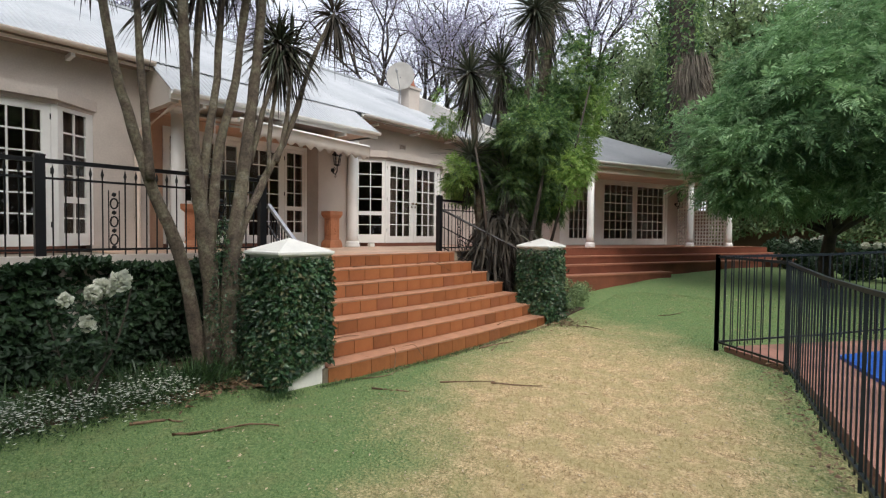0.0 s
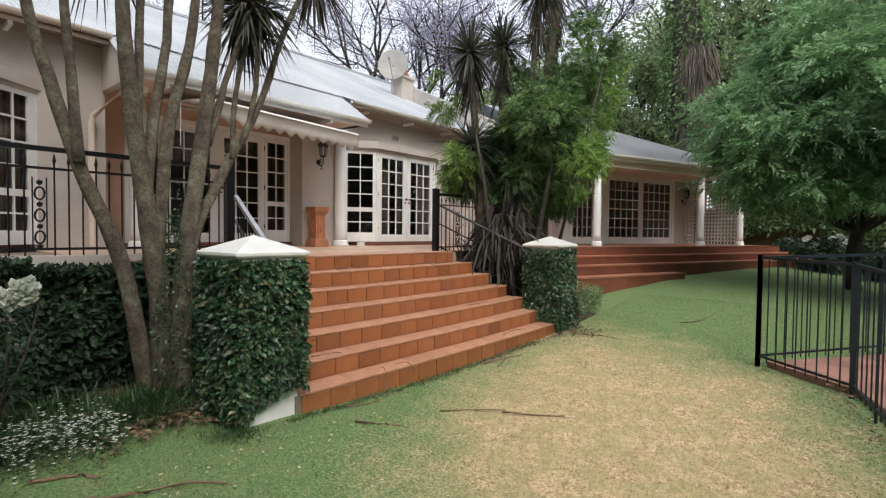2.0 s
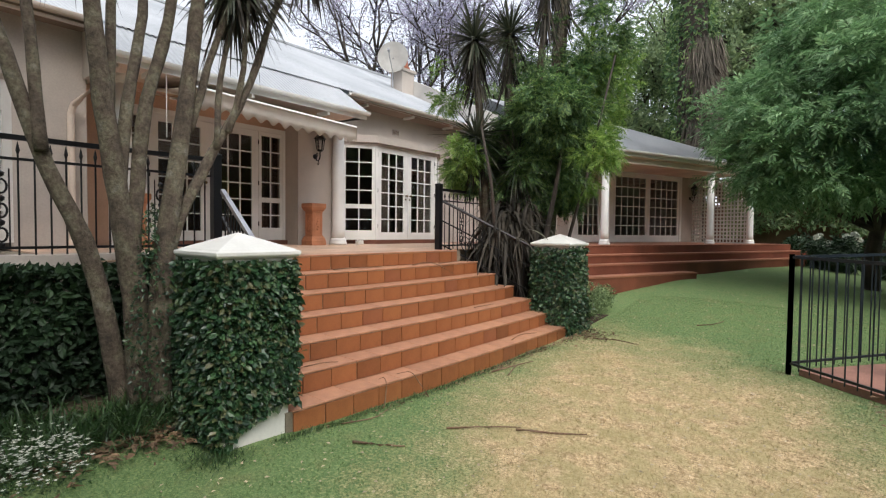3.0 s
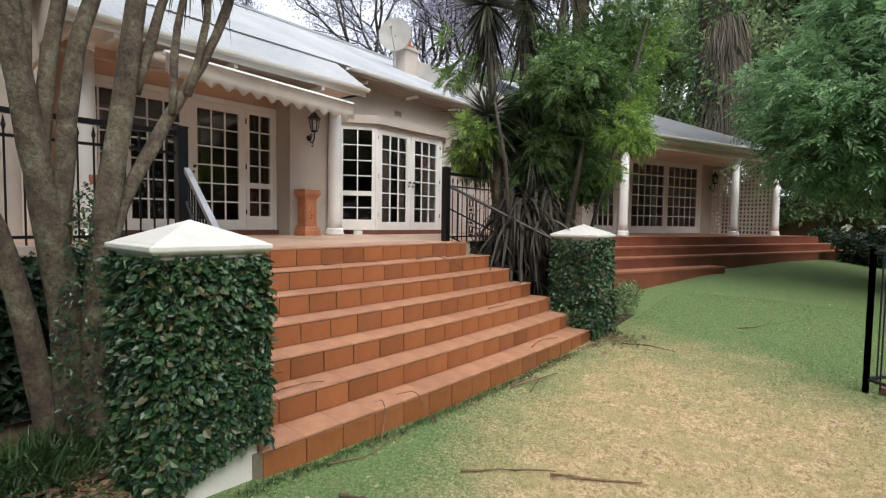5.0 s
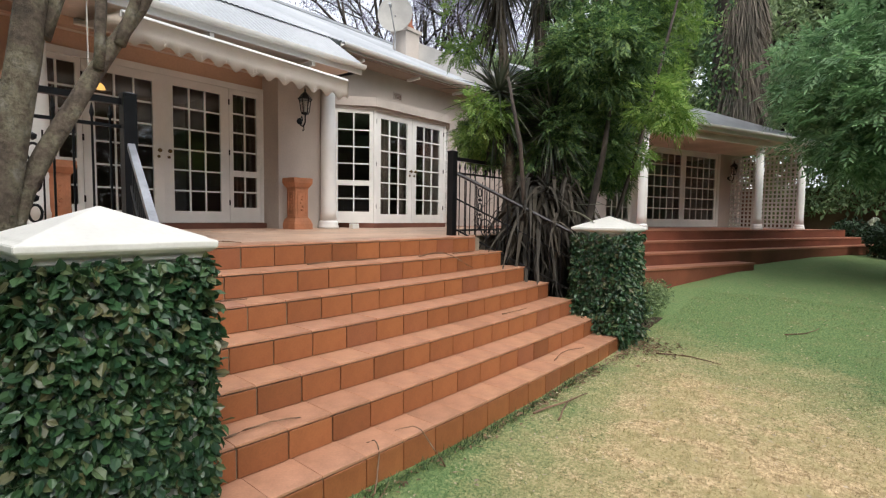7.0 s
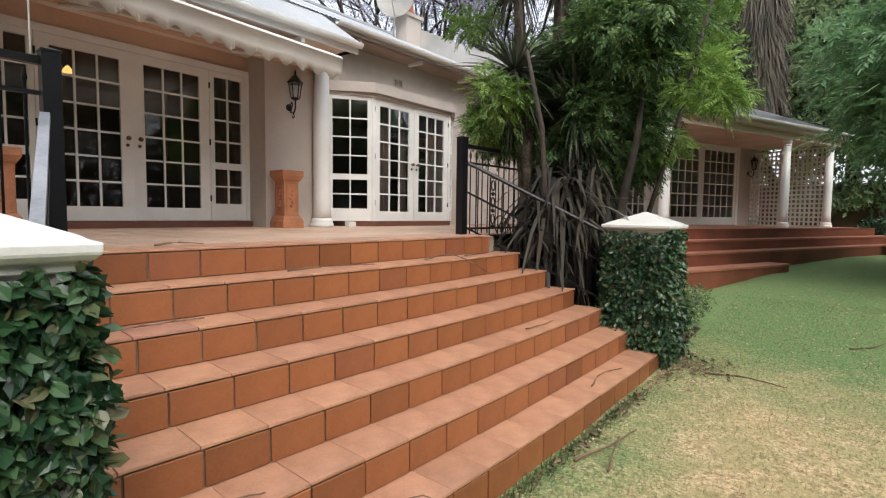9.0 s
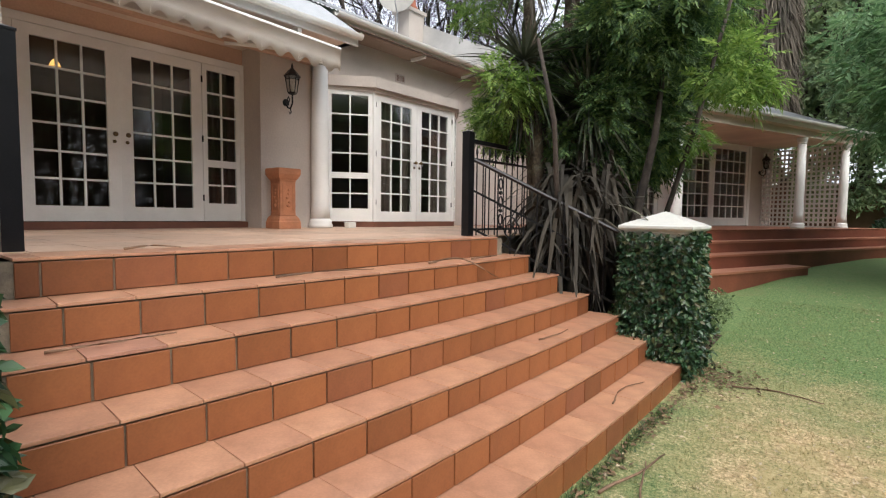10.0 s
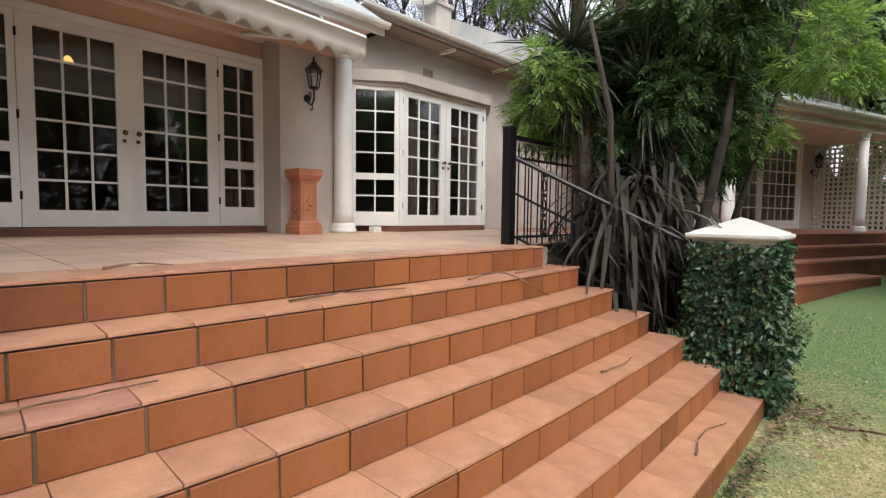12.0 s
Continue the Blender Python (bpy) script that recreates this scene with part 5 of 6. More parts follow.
for c_, r_, n_, cnt in (((-1.3, 6.0, 2.62), (0.80, 0.85, 0.72), 14000, 84), ((-1.95, 5.45, 2.68), (0.36, 0.3, 0.42), 4000, 30), ((-0.85, 6.35, 2.65), (0.5, 0.6, 0.72), 7500, 50), ((-1.2, 6.3, 3.4), (0.8, 0.8, 0.5), 2800, 22),
                        ((-0.75, 6.6, 3.9), (0.5, 0.6, 0.6), 2600, 22), ((-0.45, 6.9, 4.8), (0.45, 0.5, 0.7), 1700, 15), ((-1.1, 6.3, 4.6), (0.6, 0.6, 0.6), 1000, 10), ((-0.6, 5.5, 3.45), (0.7, 0.55, 0.5), 5000, 34)):
    q_, w_ = clumps(int(n_ * 1.35), c_, r_, int(cnt * 1.3), 0.23, 0.6)
    pl.append(q_)
    ol.append(w_)
ob = new("foliage", sprays("foliage", np.concatenate(pl)[::3], np.concatenate(ol)[::3], 0.135, M_SHRUB, 4, 0.3, 0.30))
ob.parent = shrub

pl, ol = [], []
for c_, r_, n_, cnt in (((-2.1, 5.2, 2.62), (0.2, 0.26, 0.33), 1800, 16), ((-0.38, 6.6, 3.15), (0.36, 0.4, 0.5), 2200, 18), ((-0.35, 7.0, 4.3), (0.5, 0.5, 0.8), 2400, 20), ((-2.25, 5.15, 3.9), (0.35, 0.35, 0.4), 600, 7), ((-0.5, 6.3, 2.3), (0.3, 0.35, 0.25), 700, 6), ((0.2, 5.45, 2.75), (0.28, 0.28, 0.3), 900, 8), ((-1.75, 4.75, 2.75), (0.25, 0.25, 0.3), 700, 6)):
    q_, w_ = clumps(n_, c_, r_, cnt, 0.2, 0.6)
    pl.append(q_)
    ol.append(w_)
ob = new("young_foliage", sprays("young_foliage", np.concatenate(pl)[::3], np.concatenate(ol)[::3], 0.13, M_SHOOT, 4, 0.3, 0.30))
ob.parent = shrub

palm = thing("dracaena_clump", "tall dark dracaena clump with drooping dead leaves", "palm")
heads = [((-1.6, 5.5, 0.3), (-1.75, 5.08, 4.6), 0.075), ((-1.6, 5.5, 0.3), (-1.75, 5.15, 3.05), 0.06), ((-1.5, 5.6, 0.3), (-1.2, 5.55, 2.6), 0.06), ((-1.5, 5.8, 0.3), (-1.6, 5.9, 4.9), 0.10), ((-1.15, 6.4, 0.3), (-1.15, 7.0, 6.4), 0.15), ((-1.4, 5.9, 0.3), (-0.95, 6.1, 5.9), 0.07)]
for a_, b_, r_0 in heads:
    bm = bmesh.new()
    tube(bm, curve_pts(a_, b_, random.uniform(-0.1, 0.1), 8), r_0, r_0 * 0.8, 10)
    part("stem", bm, M_YBARK, palm, "", True)
    q_, w_ = rosette(230, b_, 0.7, 0.04, 0.1)
    ob = new("leaf_head", straps("leaf_head", q_, w_, 0.66, 0.036, M_YUCCA, 0.25))
    ob.parent = palm
    n_ = 70
    u = rng.uniform(0.82, 0.98, n_)[:, None]
    w_ = unit(rng.normal(size=(n_, 3)) * np.array([1, 1, 0.1]))
    q_ = np.array([a_]) * (1 - u) + np.array([b_]) * u + w_ * 0.08
    ob = new("dead_skirt", straps("dead_skirt", q_, w_ * 0.35 + np.array([0, 0, -1.0]), 0.5, 0.04, M_DRYYUC, 0.1))
    ob.parent = palm
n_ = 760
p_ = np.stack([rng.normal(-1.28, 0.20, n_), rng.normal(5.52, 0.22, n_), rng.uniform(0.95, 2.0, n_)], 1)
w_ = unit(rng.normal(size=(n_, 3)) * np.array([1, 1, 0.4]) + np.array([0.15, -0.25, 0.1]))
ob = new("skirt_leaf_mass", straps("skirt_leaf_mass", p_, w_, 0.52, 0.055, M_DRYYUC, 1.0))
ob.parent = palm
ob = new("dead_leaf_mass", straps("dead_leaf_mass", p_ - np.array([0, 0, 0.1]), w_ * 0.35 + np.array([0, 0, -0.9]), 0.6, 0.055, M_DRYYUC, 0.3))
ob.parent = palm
q_ = np.array([[-0.85, 5.35, 1.60], [-0.80, 5.25, 1.55], [-0.9, 5.5, 1.7]])
w_ = np.array([[0.9, -0.18, 0.12], [0.9, -0.3, 0.0], [0.7, 0.4, 0.1]])
ob = new("drooping_leaf", straps("drooping_leaf", q_, w_, 0.62, 0.05, M_YUCCA, 0.3, 6))
ob.parent = palm
solid("planting_soil", boxes((-1.9, -0.05, 4.95, 9.3, -0.2, 0.14)), M_SOIL, "dark planted soil beside the steps", "soil", "structure")
p_, o_ = clumps(5200, (-0.35, 6.3, 0.42), (0.35, 0.75, 0.28), 50, 0.16)
tagged(new("low_bush", leaves("low_bush", p_, o_, 0.05, M_FAR, 0.1, 0.4)), "grey-green low bush behind the ivy pillar", "bush", kind="stuff")
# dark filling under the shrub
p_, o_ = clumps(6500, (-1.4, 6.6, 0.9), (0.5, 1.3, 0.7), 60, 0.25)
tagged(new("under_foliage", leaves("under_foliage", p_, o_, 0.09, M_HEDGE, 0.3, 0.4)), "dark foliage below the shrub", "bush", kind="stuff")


def branching(bm, a, d, length, r, depth, tips):
    """Limbs that fork and taper."""
    b = a + d * length
    mid = a.lerp(b, 0.5) + Vector((random.uniform(-1, 1), random.uniform(-1, 1), random.uniform(-0.5, 0.5))) * length * 0.07
    tube(bm, [a, mid, b], r, r * 0.68, 7 if depth > 2 else 5)
    if depth == 0:
        tips.append(b)
        return
    for k in range(random.choice((2, 3))):
        w = Vector((random.gauss(0, 1), random.gauss(0, 1), random.gauss(0.25, 0.7))).normalized()
        branching(bm, b, (d * 0.75 + w * 0.62).normalized(), length * random.uniform(0.66, 0.86), r * 0.66, depth - 1, tips)
        if depth <= 3:
            tips.append(b)


def tree(label, at, height, trunk_r, depth, leaf_n, leaf_size, mat, clump, bark=None, lean=(0, 0, 1), first=0.3, flat=0.7, droop=0.2):
    th = thing("tree", label, "tree")
    bm = bmesh.new()
    tips = []
    branching(bm, Vector(at), Vector(lean).normalized(), height * first, trunk_r, depth, tips)
    part("trunk", bm, bark or M_DARKBARK, th, "", True)
    T = np.array([tuple(v_) for v_ in tips])
    idx = rng.integers(0, len(T), leaf_n)
    d = unit(rng.normal(size=(leaf_n, 3)))
    p_ = T[idx] + d * (clump * rng.random(leaf_n) ** 0.5)[:, None] * np.array([1, 1, flat])
    ob = new("crown", leaves("crown", p_, unit(d + np.array([0, 0, 0.5])), leaf_size, mat, droop, 0.5))
    ob.parent = th
    return th


# broad spreading tree over the lawn
bt = thing("spreading_tree", "low spreading broad-leaved tree with layered green foliage", "tree")
bm = bmesh.new()
TB = (3.35, 12.2)
tube(bm, [(TB[0], TB[1], 0.2), (TB[0] - 0.05, TB[1] - 0.1, 1.0), (TB[0] + 0.1, TB[1] - 0.3, 2.0), (TB[0], TB[1] - 0.5, 3.4)], 0.17, 0.09, 10)
for dx, dy, dz in ((-1.6, -1.2, 2.6), (1.6, -1.6, 2.8), (0.3, -2.4, 3.2), (-0.8, 1.4, 3.2), (1.8, 0.8, 3.0), (-1.9, 0.2, 3.4), (0.6, -1.0, 4.4)):
    tube(bm, curve_pts((TB[0] + 0.05, TB[1] - 0.25, 1.6), (TB[0] + dx, TB[1] + dy, dz), 0.15, 5), 0.07, 0.02, 6)
part("trunk", bm, M_DARKBARK, bt, "", True)
pl, ol = [], []
for c_, r_, n_, cnt in (((3.15, 10.6, 3.75), (2.4, 2.6, 1.6), 34000, 170), ((2.15, 9.5, 2.85), (1.0, 1.2, 0.85), 11000, 55), ((4.9, 9.6, 3.0), (2.0, 1.8, 1.1), 16000, 80), ((3.6, 10.8, 5.2), (1.9, 2.0, 1.2), 15000, 80), ((5.6, 11.0, 4.6), (1.9, 2.0, 1.5), 14000, 70)):
    q_, w_ = clumps(int(n_ * 1.15), c_, r_, int(cnt * 1.0), 0.46, 0.5)
    pl.append(q_)
    ol.append(w_)
p_, o_ = np.concatenate(pl)[::6], np.concatenate(ol)[::6]
k_ = p_[:, 2] > 2.12 + 0.10 * np.sin(3 * p_[:, 0] + 2 * p_[:, 1])
ob = new("crown", sprays("crown", p_[k_], o_[k_], 0.25, M_MAPLE, 4, 0.22, 0.30))
ob.parent = bt

# trees behind the house and the garden
random.seed(11)
for at, h_ in (((-16, 15.5, 0), 17.0), ((-12.5, 20.0, 0), 17.0), ((-21, 11, 0), 17.0), ((-8, 25, 0), 17.0), ((-19, 20, 0), 19.0)):
    tree("old jacaranda with dark bare limbs and mauve blossom", at, h_, 0.27, 5, 12500, 0.12, M_JACA, 0.85, first=0.26)
for at, h_, n_ in (((-9.5, 21.5, 0), 12.0, 13000), ((-4.5, 25.0, 0), 15, 20000), ((0.8, 25.5, 0), 16, 24000), ((5.5, 24.5, 0), 15, 26000), ((10.5, 21.0, 0), 14, 24000), ((15, 15, 0), 13, 20000), ((-6.5, 33, 0), 18, 16000), ((3, 35, 0), 18, 22000), ((-4.8, 22.0, 0), 9.0, 8000), ((-7.5, 23.5, 0), 9.5, 8000), ((-1.2, 23.6, 0), 9.0, 9000)):
    tree("tall leafy garden tree behind the house", at, h_, 0.35, 5, n_, 0.24, M_FAR, 1.0, first=0.24)
# unseen trees behind the viewer, added to close the garden in pane reflections
for at, h_ in (((12, -10, 0), 11), ((4, -15, 0), 11), ((18, -2, 0), 11), ((-3, -16, 0), 10), ((16, 7, 0), 11), ((21, 13, 0), 12), ((22, 20, 0), 12), ((19, 27, 0), 12), ((23, 5, 0), 12), ((14, 29, 0), 12)):
    tree("unseen leafy tree added at the garden's edge", at, h_, 0.3, 4, 12000, 0.28, M_FAR, 1.2, first=0.28)

# out-of-view trees added to block sun and sky from the wing wall
tree("unseen leafy tree added to shade the wing", (1.2, -7.4, 0), 14, 0.30, 4, 40000, 0.30, M_FAR, 1.4, first=0.28)
tree("unseen leafy tree added to shade the wing", (3.2, -9.8, 0), 14, 0.3, 4, 30000, 0.26, M_FAR, 1.2, first=0.28)
tree("unseen leafy tree added to shade the wing", (-2.0, -8.5, 0), 9, 0.26, 4, 14000, 0.26, M_FAR, 1.1, first=0.3)

# tall boundary hedges close the garden; first two unseen, added to darken pane reflections
for name_, x0, x1, y0, y1, z0, z1, n_ in (("boundary_hedge", 14.5, 15.6, -14, 20, 0.1, 5.5, 26000), ("boundary_hedge", -6, 15, -14.8, -13.8, 0.1, 5.5, 10000), ("boundary_hedge", -1.0, 22, 20.0, 21.0, 1.6, 4.3, 26000)):
    p_ = np.stack([rng.uniform(x0, x1, n_), rng.uniform(y0, y1, n_), z0 + (z1 - z0) * rng.random(n_)], 1)
    p_[:, 2] *= 1 + 0.12 * np.sin(1.3 * p_[:, 0] + 0.9 * p_[:, 1])
    tagged(new(name_, leaves(name_, p_, unit(rng.normal(size=(n_, 3))), 0.34 if x0 != -1.0 else 0.19, M_HEDGE if x0 != -1.0 else M_FAR, 0.2, 0.5)), "tall dark hedge added along the garden boundary, mostly out of view", "hedge", kind="stuff")

# thick trunk clad in ivy and old fronds
it = thing("ivy_trunk", "thick tall palm trunk clad in creeper and dead fronds", "tree")
IX, IY = -1.9, 18.8
bm = bmesh.new()
tube(bm, [(IX, IY, 0), (IX + 0.05, IY, 4), (IX, IY + 0.1, 9), (IX + 0.1, IY, 15)], 0.55, 0.45, 14)
part("trunk", bm, M_DARKBARK, it, "", True)
n_ = 9000
a_ = rng.uniform(0, 2 * math.pi, n_)
zz = rng.uniform(2.5, 14, n_)
rr = 0.62 + 0.22 * rng.random(n_) + 0.12 * np.sin(1.7 * zz + 2 * a_)
p_ = np.stack([IX + rr * np.cos(a_), IY + rr * np.sin(a_), zz], 1)
o_ = np.stack([np.cos(a_), np.sin(a_), 0 * a_], 1)
ob = new("creeper", leaves("creeper", p_[:7000], o_[:7000], 0.17, M_SHRUB, 0.6, 0.5, 0.5))
ob.parent = it
n_ = 2200
a_ = rng.uniform(-2.2, 0.4, n_)
zz = rng.uniform(4.5, 8.6, n_)
p_ = np.stack([IX + 0.35 + 0.6 * np.cos(a_), IY + 0.6 * np.sin(a_), zz], 1)
d_ = np.stack([0.28 * np.cos(a_), 0.28 * np.sin(a_), -1 + 0 * a_], 1) + rng.normal(size=(n_, 3)) * 0.17
ob = new("dead_fronds", straps("dead_fronds", p_, d_, 0.85, 0.034, M_FROND, 0.25))
ob.parent = it

# planting before the boundary wall, with pale blooms
for k, (x, y, r) in enumerate(((2.6, 15.6, 0.7), (4.2, 15.2, 0.8), (5.8, 14.5, 0.8), (7.4, 13.6, 0.9), (3.4, 17.5, 0.9), (1.9, 18.6, 0.8))):
    p_, o_ = clumps(2600, (x, y, float(lawn_z(x, y)) + 0.45), (r, r, 0.5), 30, 0.25)
    hb = thing("hydrangea_bush", "dark bush with pale round flower heads", "bush", None, "hydrangea bushes")
    ob = new("foliage", leaves("foliage", p_, o_, 0.11, M_HEDGE, 0.2, 0.6))
    ob.parent = hb
    for j in range(3):
        a_ = random.uniform(0, 6.28)
        rr = r * random.uniform(0.2, 0.8)
        rose(hb, (x + rr * math.cos(a_), y + rr * math.sin(a_), float(lawn_z(x, y)) + 0.95 + random.uniform(-0.25, 0.02)), 0.085)

# ---- fallen sheaths and leaves on lawn and steps ----
def stick(pts, r, label="dry fallen palm sheath lying on the ground"):
    bm = bmesh.new()
    pts = [Vector(v_) for v_ in pts]
    fine = []
    for k in range(len(pts) - 1):
        p0, p1, p2, p3 = (pts[max(0, min(len(pts) - 1, j))] for j in (k - 1, k, k + 1, k + 2))
        for u in (0.0, 0.25, 0.5, 0.75):
            q_ = 0.5 * ((2 * p1) + (p2 - p0) * u + (2 * p0 - 5 * p1 + 4 * p2 - p3) * u * u + (3 * p1 - p0 - 3 * p2 + p3) * u ** 3)
            fine.append(q_ + Vector((random.uniform(-1, 1), random.uniform(-1, 1), 0)) * r * 0.8)
    tube(bm, fine + [pts[-1]], r * 0.72, r * 0.3, 7)
    return solid("fallen_stick", bm, M_STICK, label, "dry stick", smooth=True)


def on_lawn(x, y, up=0.012):
    return (x, y, float(lawn_z(x, y)) + up)


stick([on_lawn(0.27, -1.05), on_lawn(0.42, -0.85), on_lawn(0.55, -0.62, 0.03), on_lawn(0.70, -0.45)], 0.018)
stick([on_lawn(0.75, 1.41), on_lawn(0.98, 1.62, 0.02), on_lawn(1.2, 1.75, 0.03)], 0.012)
stick([on_lawn(1.18, 1.70, 0.03), on_lawn(1.42, 1.85), on_lawn(1.63, 1.98)], 0.014)
stick([on_lawn(0.45, 0.70), on_lawn(0.62, 0.82), on_lawn(0.76, 0.93)], 0.016)
stick([on_lawn(-0.2, -1.2), on_lawn(-0.1, -1.0), on_lawn(0.05, -0.9)], 0.02)
stick([on_lawn(0.10, 1.35), on_lawn(0.06, 1.42, 0.09), (-0.04, 1.5, 0.20), (-0.10, 1.48, 0.19)], 0.008, "thin dry twig leaning on the bottom step")
stick([on_lawn(0.16, 1.86), (0.02, 1.80, 0.19), (-0.06, 1.76, 0.20), (-0.1, 1.7, 0.185)], 0.007, "thin dry twig leaning on the bottom step")
stick([on_lawn(0.12, 0.9), on_lawn(0.2, 1.2), on_lawn(0.06, 1.5)], 0.008, "thin dry twig at the foot of the steps")
stick([on_lawn(0.15, 2.9), on_lawn(0.25, 3.2, 0.04), on_lawn(0.28, 3.55)], 0.014, "dry twig at the foot of the steps")
stick([on_lawn(0.35, 2.9), on_lawn(0.28, 3.2, 0.05), on_lawn(0.22, 3.4)], 0.010, "dry twig at the foot of the steps")
stick([on_lawn(0.35, 5.1), on_lawn(0.65, 5.2), on_lawn(0.95, 5.15)], 0.012)
stick([on_lawn(1.3, 6.6), on_lawn(1.5, 6.75), on_lawn(1.6, 7.0)], 0.012)


def on_step(k, u, y, up=0.01):
    """A place on the tread of nose k, u metres behind the nose."""
    return (-GO * k - u, y, RISE * (k + 1) + up)


stick([on_step(5, 0.14, 2.02), on_step(5, 0.12, 2.35, 0.02), on_step(5, 0.08, 2.72)], 0.010, "dry leaf sheath lying on a step")
stick([on_step(5, 0.1, 3.3), on_step(5, 0.05, 3.62, 0.03), on_step(4, 0.1, 3.85, 0.05)], 0.012, "dry leaf sheath lying on a step")
stick([on_step(5, 0.12, 3.85), on_step(5, 0.1, 4.2, 0.02)], 0.010, "dry leaf sheath lying on a step")
stick([on_step(4, 0.18, 0.9), on_step(4, 0.13, 1.15, 0.02), on_step(4, 0.16, 1.38)], 0.009, "dry leaf sheath lying on a step")
stick([on_step(2, 0.12, 3.65), on_step(2, 0.08, 3.85, 0.02), on_step(2, 0.12, 4.1)], 0.009, "dry leaf sheath lying on a step")
stick([on_step(0, 0.1, 3.7), on_step(0, 0.16, 4.0, 0.02), on_step(0, 0.1, 4.3)], 0.009, "dry leaf sheath lying on a step")
stick([on_step(1, 0.12, 0.8), on_step(1, 0.1, 1.05, 0.02), on_step(1, 0.06, 1.2)], 0.009, "dry leaf sheath lying on a step")
stick([(-1.75, 1.35, P + 0.01), (-1.78, 1.5, P + 0.02), (-1.72, 1.62, P + 0.01)], 0.010, "dry leaf lying on the terrace")
bx = solid("tap_box", bevelled(0.10, 0.14, 0.085, 0.008), M_CAP, "small cream box on the terrace floor", "box", "", pose(-4.62, 5.05, P))

n_ = 3600
p_ = np.stack([rng.uniform(-0.6, 4.5, n_), rng.uniform(-2.5, 9, n_), np.zeros(n_)], 1)
k_ = (p_[:, 0] > 0.08)
p_ = p_[k_]
p_[:, 2] = lawn_z(p_[:, 0], p_[:, 1]) + 0.012
tagged(new("fallen_leaves", lying("fallen_leaves", p_, 0.027, M_DEADLEAF)), "scattered dry leaves on the lawn", "leaves", kind="stuff")
n_ = 700
p_ = np.stack([0.05 + np.abs(rng.normal(0, 0.06, n_)), 0.5 + 5.2 * rng.random(n_) ** 0.5, np.zeros(n_)], 1)
heap = rng.random(n_) < 0.45
p_[:, 0] = np.where(heap, rng.normal(0.28, 0.14, n_), p_[:, 0])
p_[:, 1] = np.where(heap, rng.normal(5.25, 0.22, n_), p_[:, 1])
p_[:, 2] = lawn_z(p_[:, 0], p_[:, 1]) + 0.012
tagged(new("leaf_litter", lying("leaf_litter", p_, 0.042, M_LITTER)), "brown leaf litter along the foot of the steps", "leaves", kind="stuff")
n_ = 420
p_ = np.stack([rng.normal(-0.55, 0.16, n_), rng.normal(-0.35, 0.32, n_), np.full(n_, 0.07)], 1)
tagged(new("bed_litter", lying("bed_litter", p_, 0.075, M_LITTER, 0.3)), "brown dry leaves on the bed's soil", "leaves", kind="stuff")
# longer tufts of grass where the mower does not reach
n_ = 2600
p_ = np.stack([0.03 + np.abs(rng.normal(0, 0.045, n_)), rng.uniform(0.35, 4.3, n_), np.zeros(n_)], 1)
p_[1900:] = np.stack([rng.normal(0.0, 0.10, 700), rng.normal(-0.05, 0.10, 700), np.zeros(700)], 1)
p_[:, 2] = lawn_z(p_[:, 0], p_[:, 1]) - 0.004
d_ = unit(rng.normal(size=(n_, 3)) * np.array([0.6, 0.6, 0.2]) + np.array([0.25, 0, 0.9]))
tagged(new("edge_grass", straps("edge_grass", p_, d_, 0.075, 0.006, M_STRAP, 0.5, 2)), "longer green grass along the foot of the steps", "grass", kind="stuff")
n_ = 500
u_ = rng.random(n_)
p_ = np.stack([3.3 + 1.6 * u_ + rng.normal(0, 0.06, n_), 4.2 - 6.5 * u_ + 0.6 * u_ ** 2, np.zeros(n_)], 1)
p_[:, 2] = 0.11
tagged(new("fence_litter", lying("fence_litter", p_, 0.04, M_LITTER)), "dry leaves gathered along the fence foot", "leaves", kind="stuff")

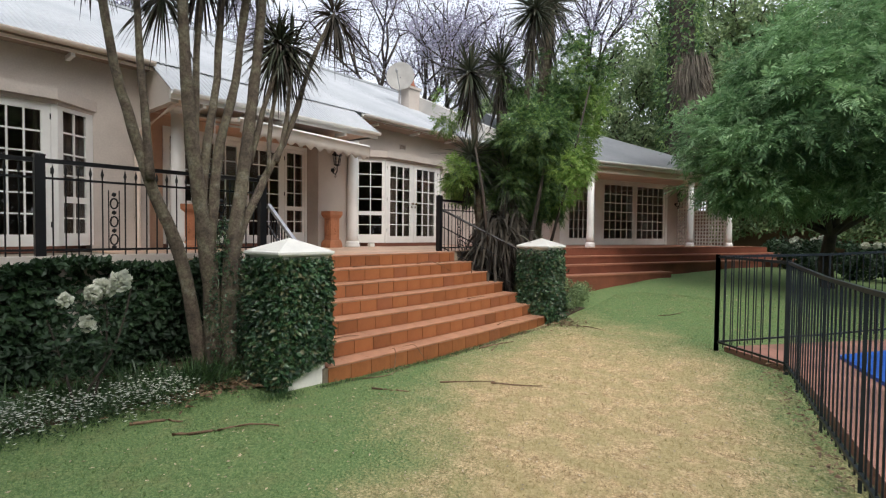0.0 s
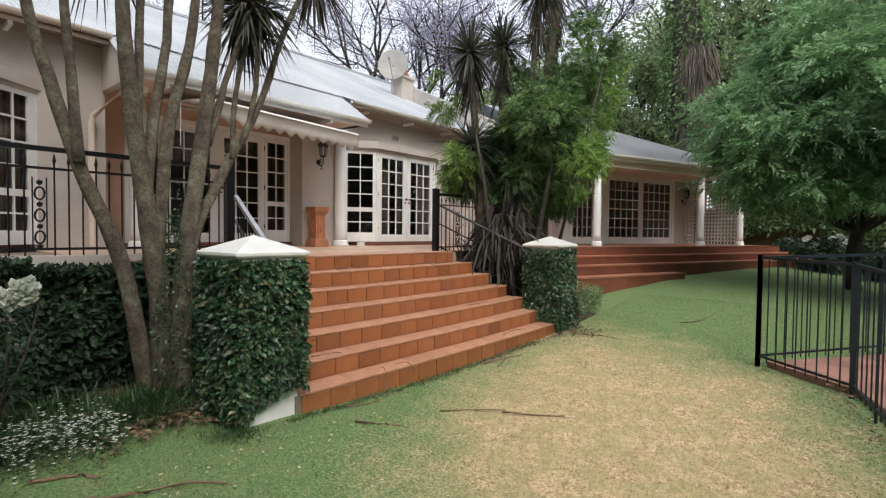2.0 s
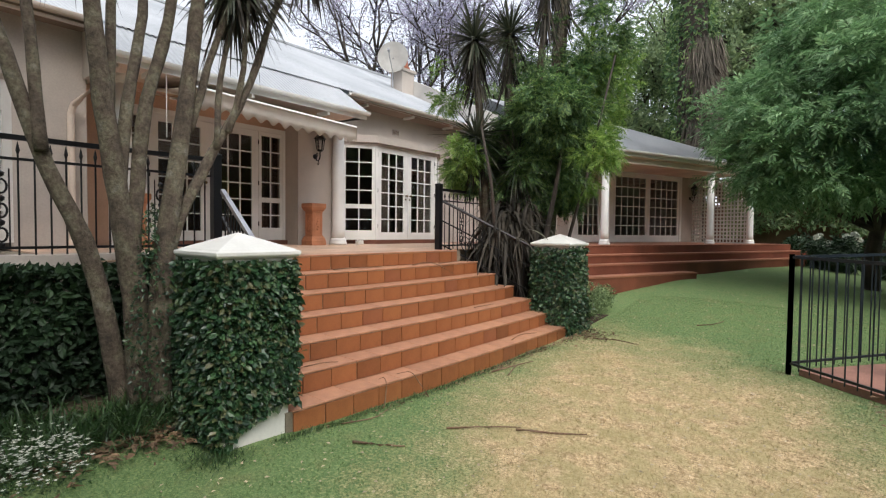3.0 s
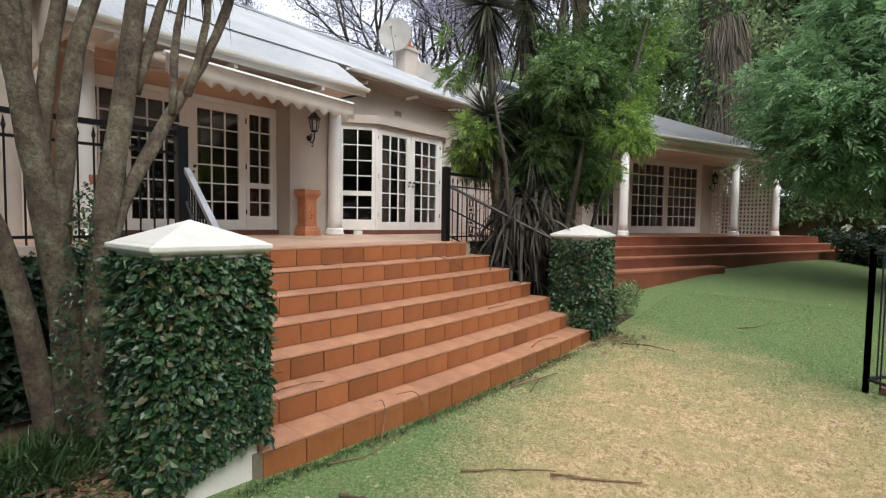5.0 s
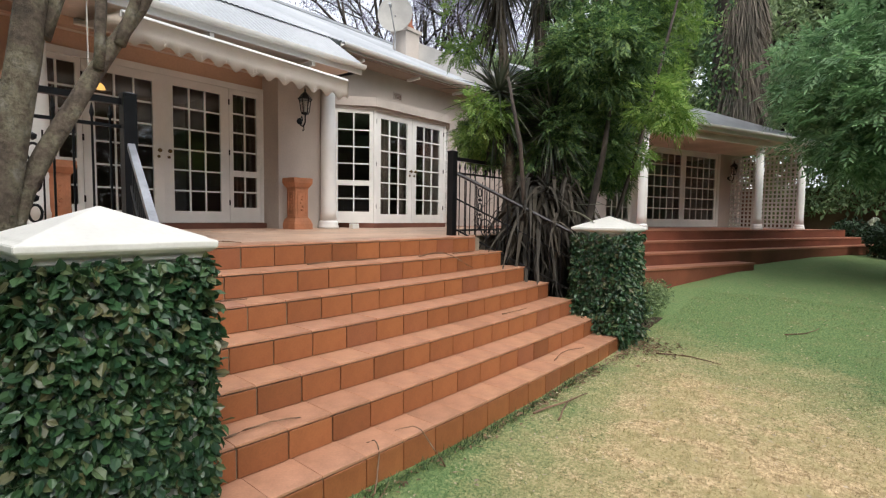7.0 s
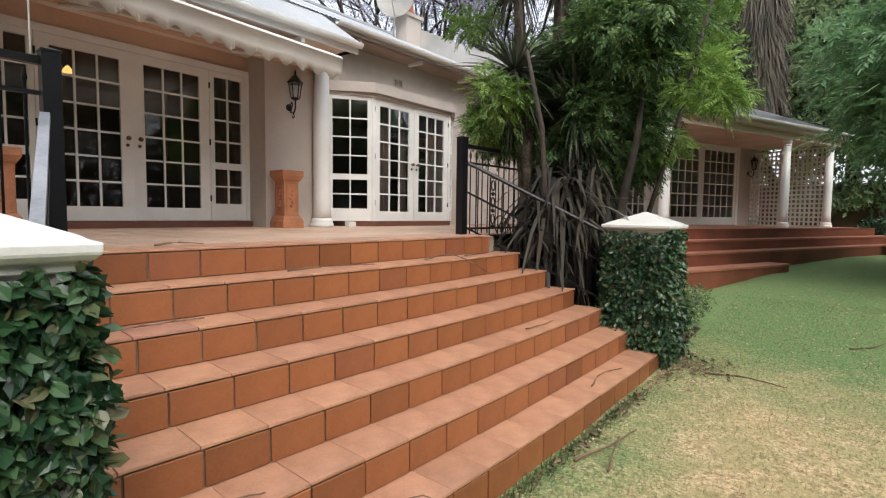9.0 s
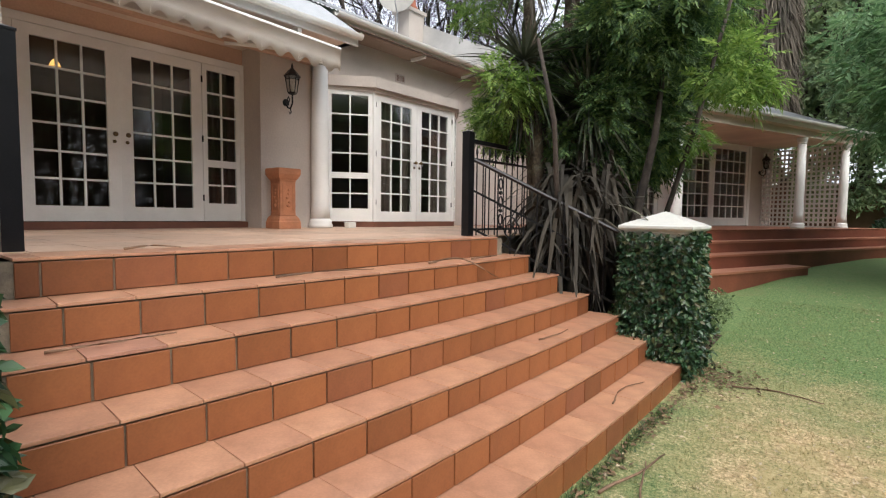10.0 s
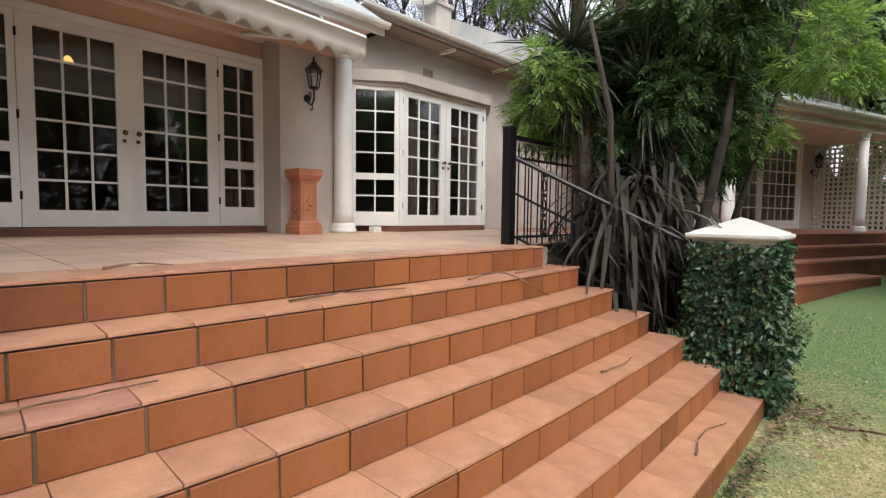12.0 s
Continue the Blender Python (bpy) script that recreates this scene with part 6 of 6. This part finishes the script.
# short grass blades over the near lawn
n_ = 230000
p_ = np.stack([rng.uniform(-0.8, 4.6, n_), -3.2 + 11.5 * rng.random(n_) ** 1.35, np.zeros(n_)], 1)
k_ = ~((p_[:, 0] < 0.02) & (p_[:, 1] > -0.05)) & ~((p_[:, 0] < -0.45) & (p_[:, 1] < 0.2))
p_ = p_[k_]
p_[:, 2] = lawn_z(p_[:, 0], p_[:, 1]) - 0.003
n_ = len(p_)
d_ = unit(rng.normal(size=(n_, 3)) * np.array([0.6, 0.6, 0.2]) + np.array([0, 0, 0.8]))
s_ = unit(np.cross(d_, rng.normal(size=(n_, 3))))
L_ = (rng.uniform(0.015, 0.035, n_))[:, None]
V = np.stack([p_ + s_ * 0.0022, p_ - s_ * 0.0022, p_ + d_ * L_], 1).reshape(-1, 3)
F = np.arange(n_ * 3).reshape(-1, 3)
tagged(new("grass_blades", raw_mesh("grass_blades", V, F, M_BLADE)), "short blades of the mown lawn", "grass", kind="stuff")

# ---- tiles of the flight ----
for k in range(7):
    e_ = joints(k)
    for ya, yb in zip(e_, e_[1:]):
        w_ = yb - ya
        if w_ < 0.03:
            continue
        xa, xb = nose_x(k, ya), nose_x(k, yb)
        turn = -math.degrees(math.atan2(xb - xa, w_))
        hgt = RISE - 0.004 if k else RISE + 0.12
        gap = random.uniform(0.007, 0.011)
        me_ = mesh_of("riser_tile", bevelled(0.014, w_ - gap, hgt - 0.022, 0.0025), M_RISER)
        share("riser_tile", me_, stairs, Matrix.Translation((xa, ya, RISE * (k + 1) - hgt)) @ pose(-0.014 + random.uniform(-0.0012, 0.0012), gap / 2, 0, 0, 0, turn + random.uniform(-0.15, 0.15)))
        depth = (GO + 0.03) if k < 6 else 0.30
        me_ = mesh_of("tread_tile", bevelled(depth + 0.001, w_ - 0.0018, 0.014, 0.0012), M_TREAD_LIT)
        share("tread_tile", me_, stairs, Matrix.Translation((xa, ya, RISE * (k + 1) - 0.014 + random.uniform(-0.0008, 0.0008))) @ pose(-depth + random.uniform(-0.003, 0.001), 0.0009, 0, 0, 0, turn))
# terrace paving
bm = bmesh.new()
for i in range(12):
    for j in range(30):
        x, y = -1.865 - 0.30 * (i + 1), -0.2 + 0.30 * j
        if x > -5.5:
            box(bm, x + 0.002, x + 0.298, y + 0.003, y + 0.297, P - 0.015, P + random.uniform(-0.0008, 0.0008))
ob = part("paving_tiles", bm, M_PAVE, terrace)
tagged(ob, kind="stuff")
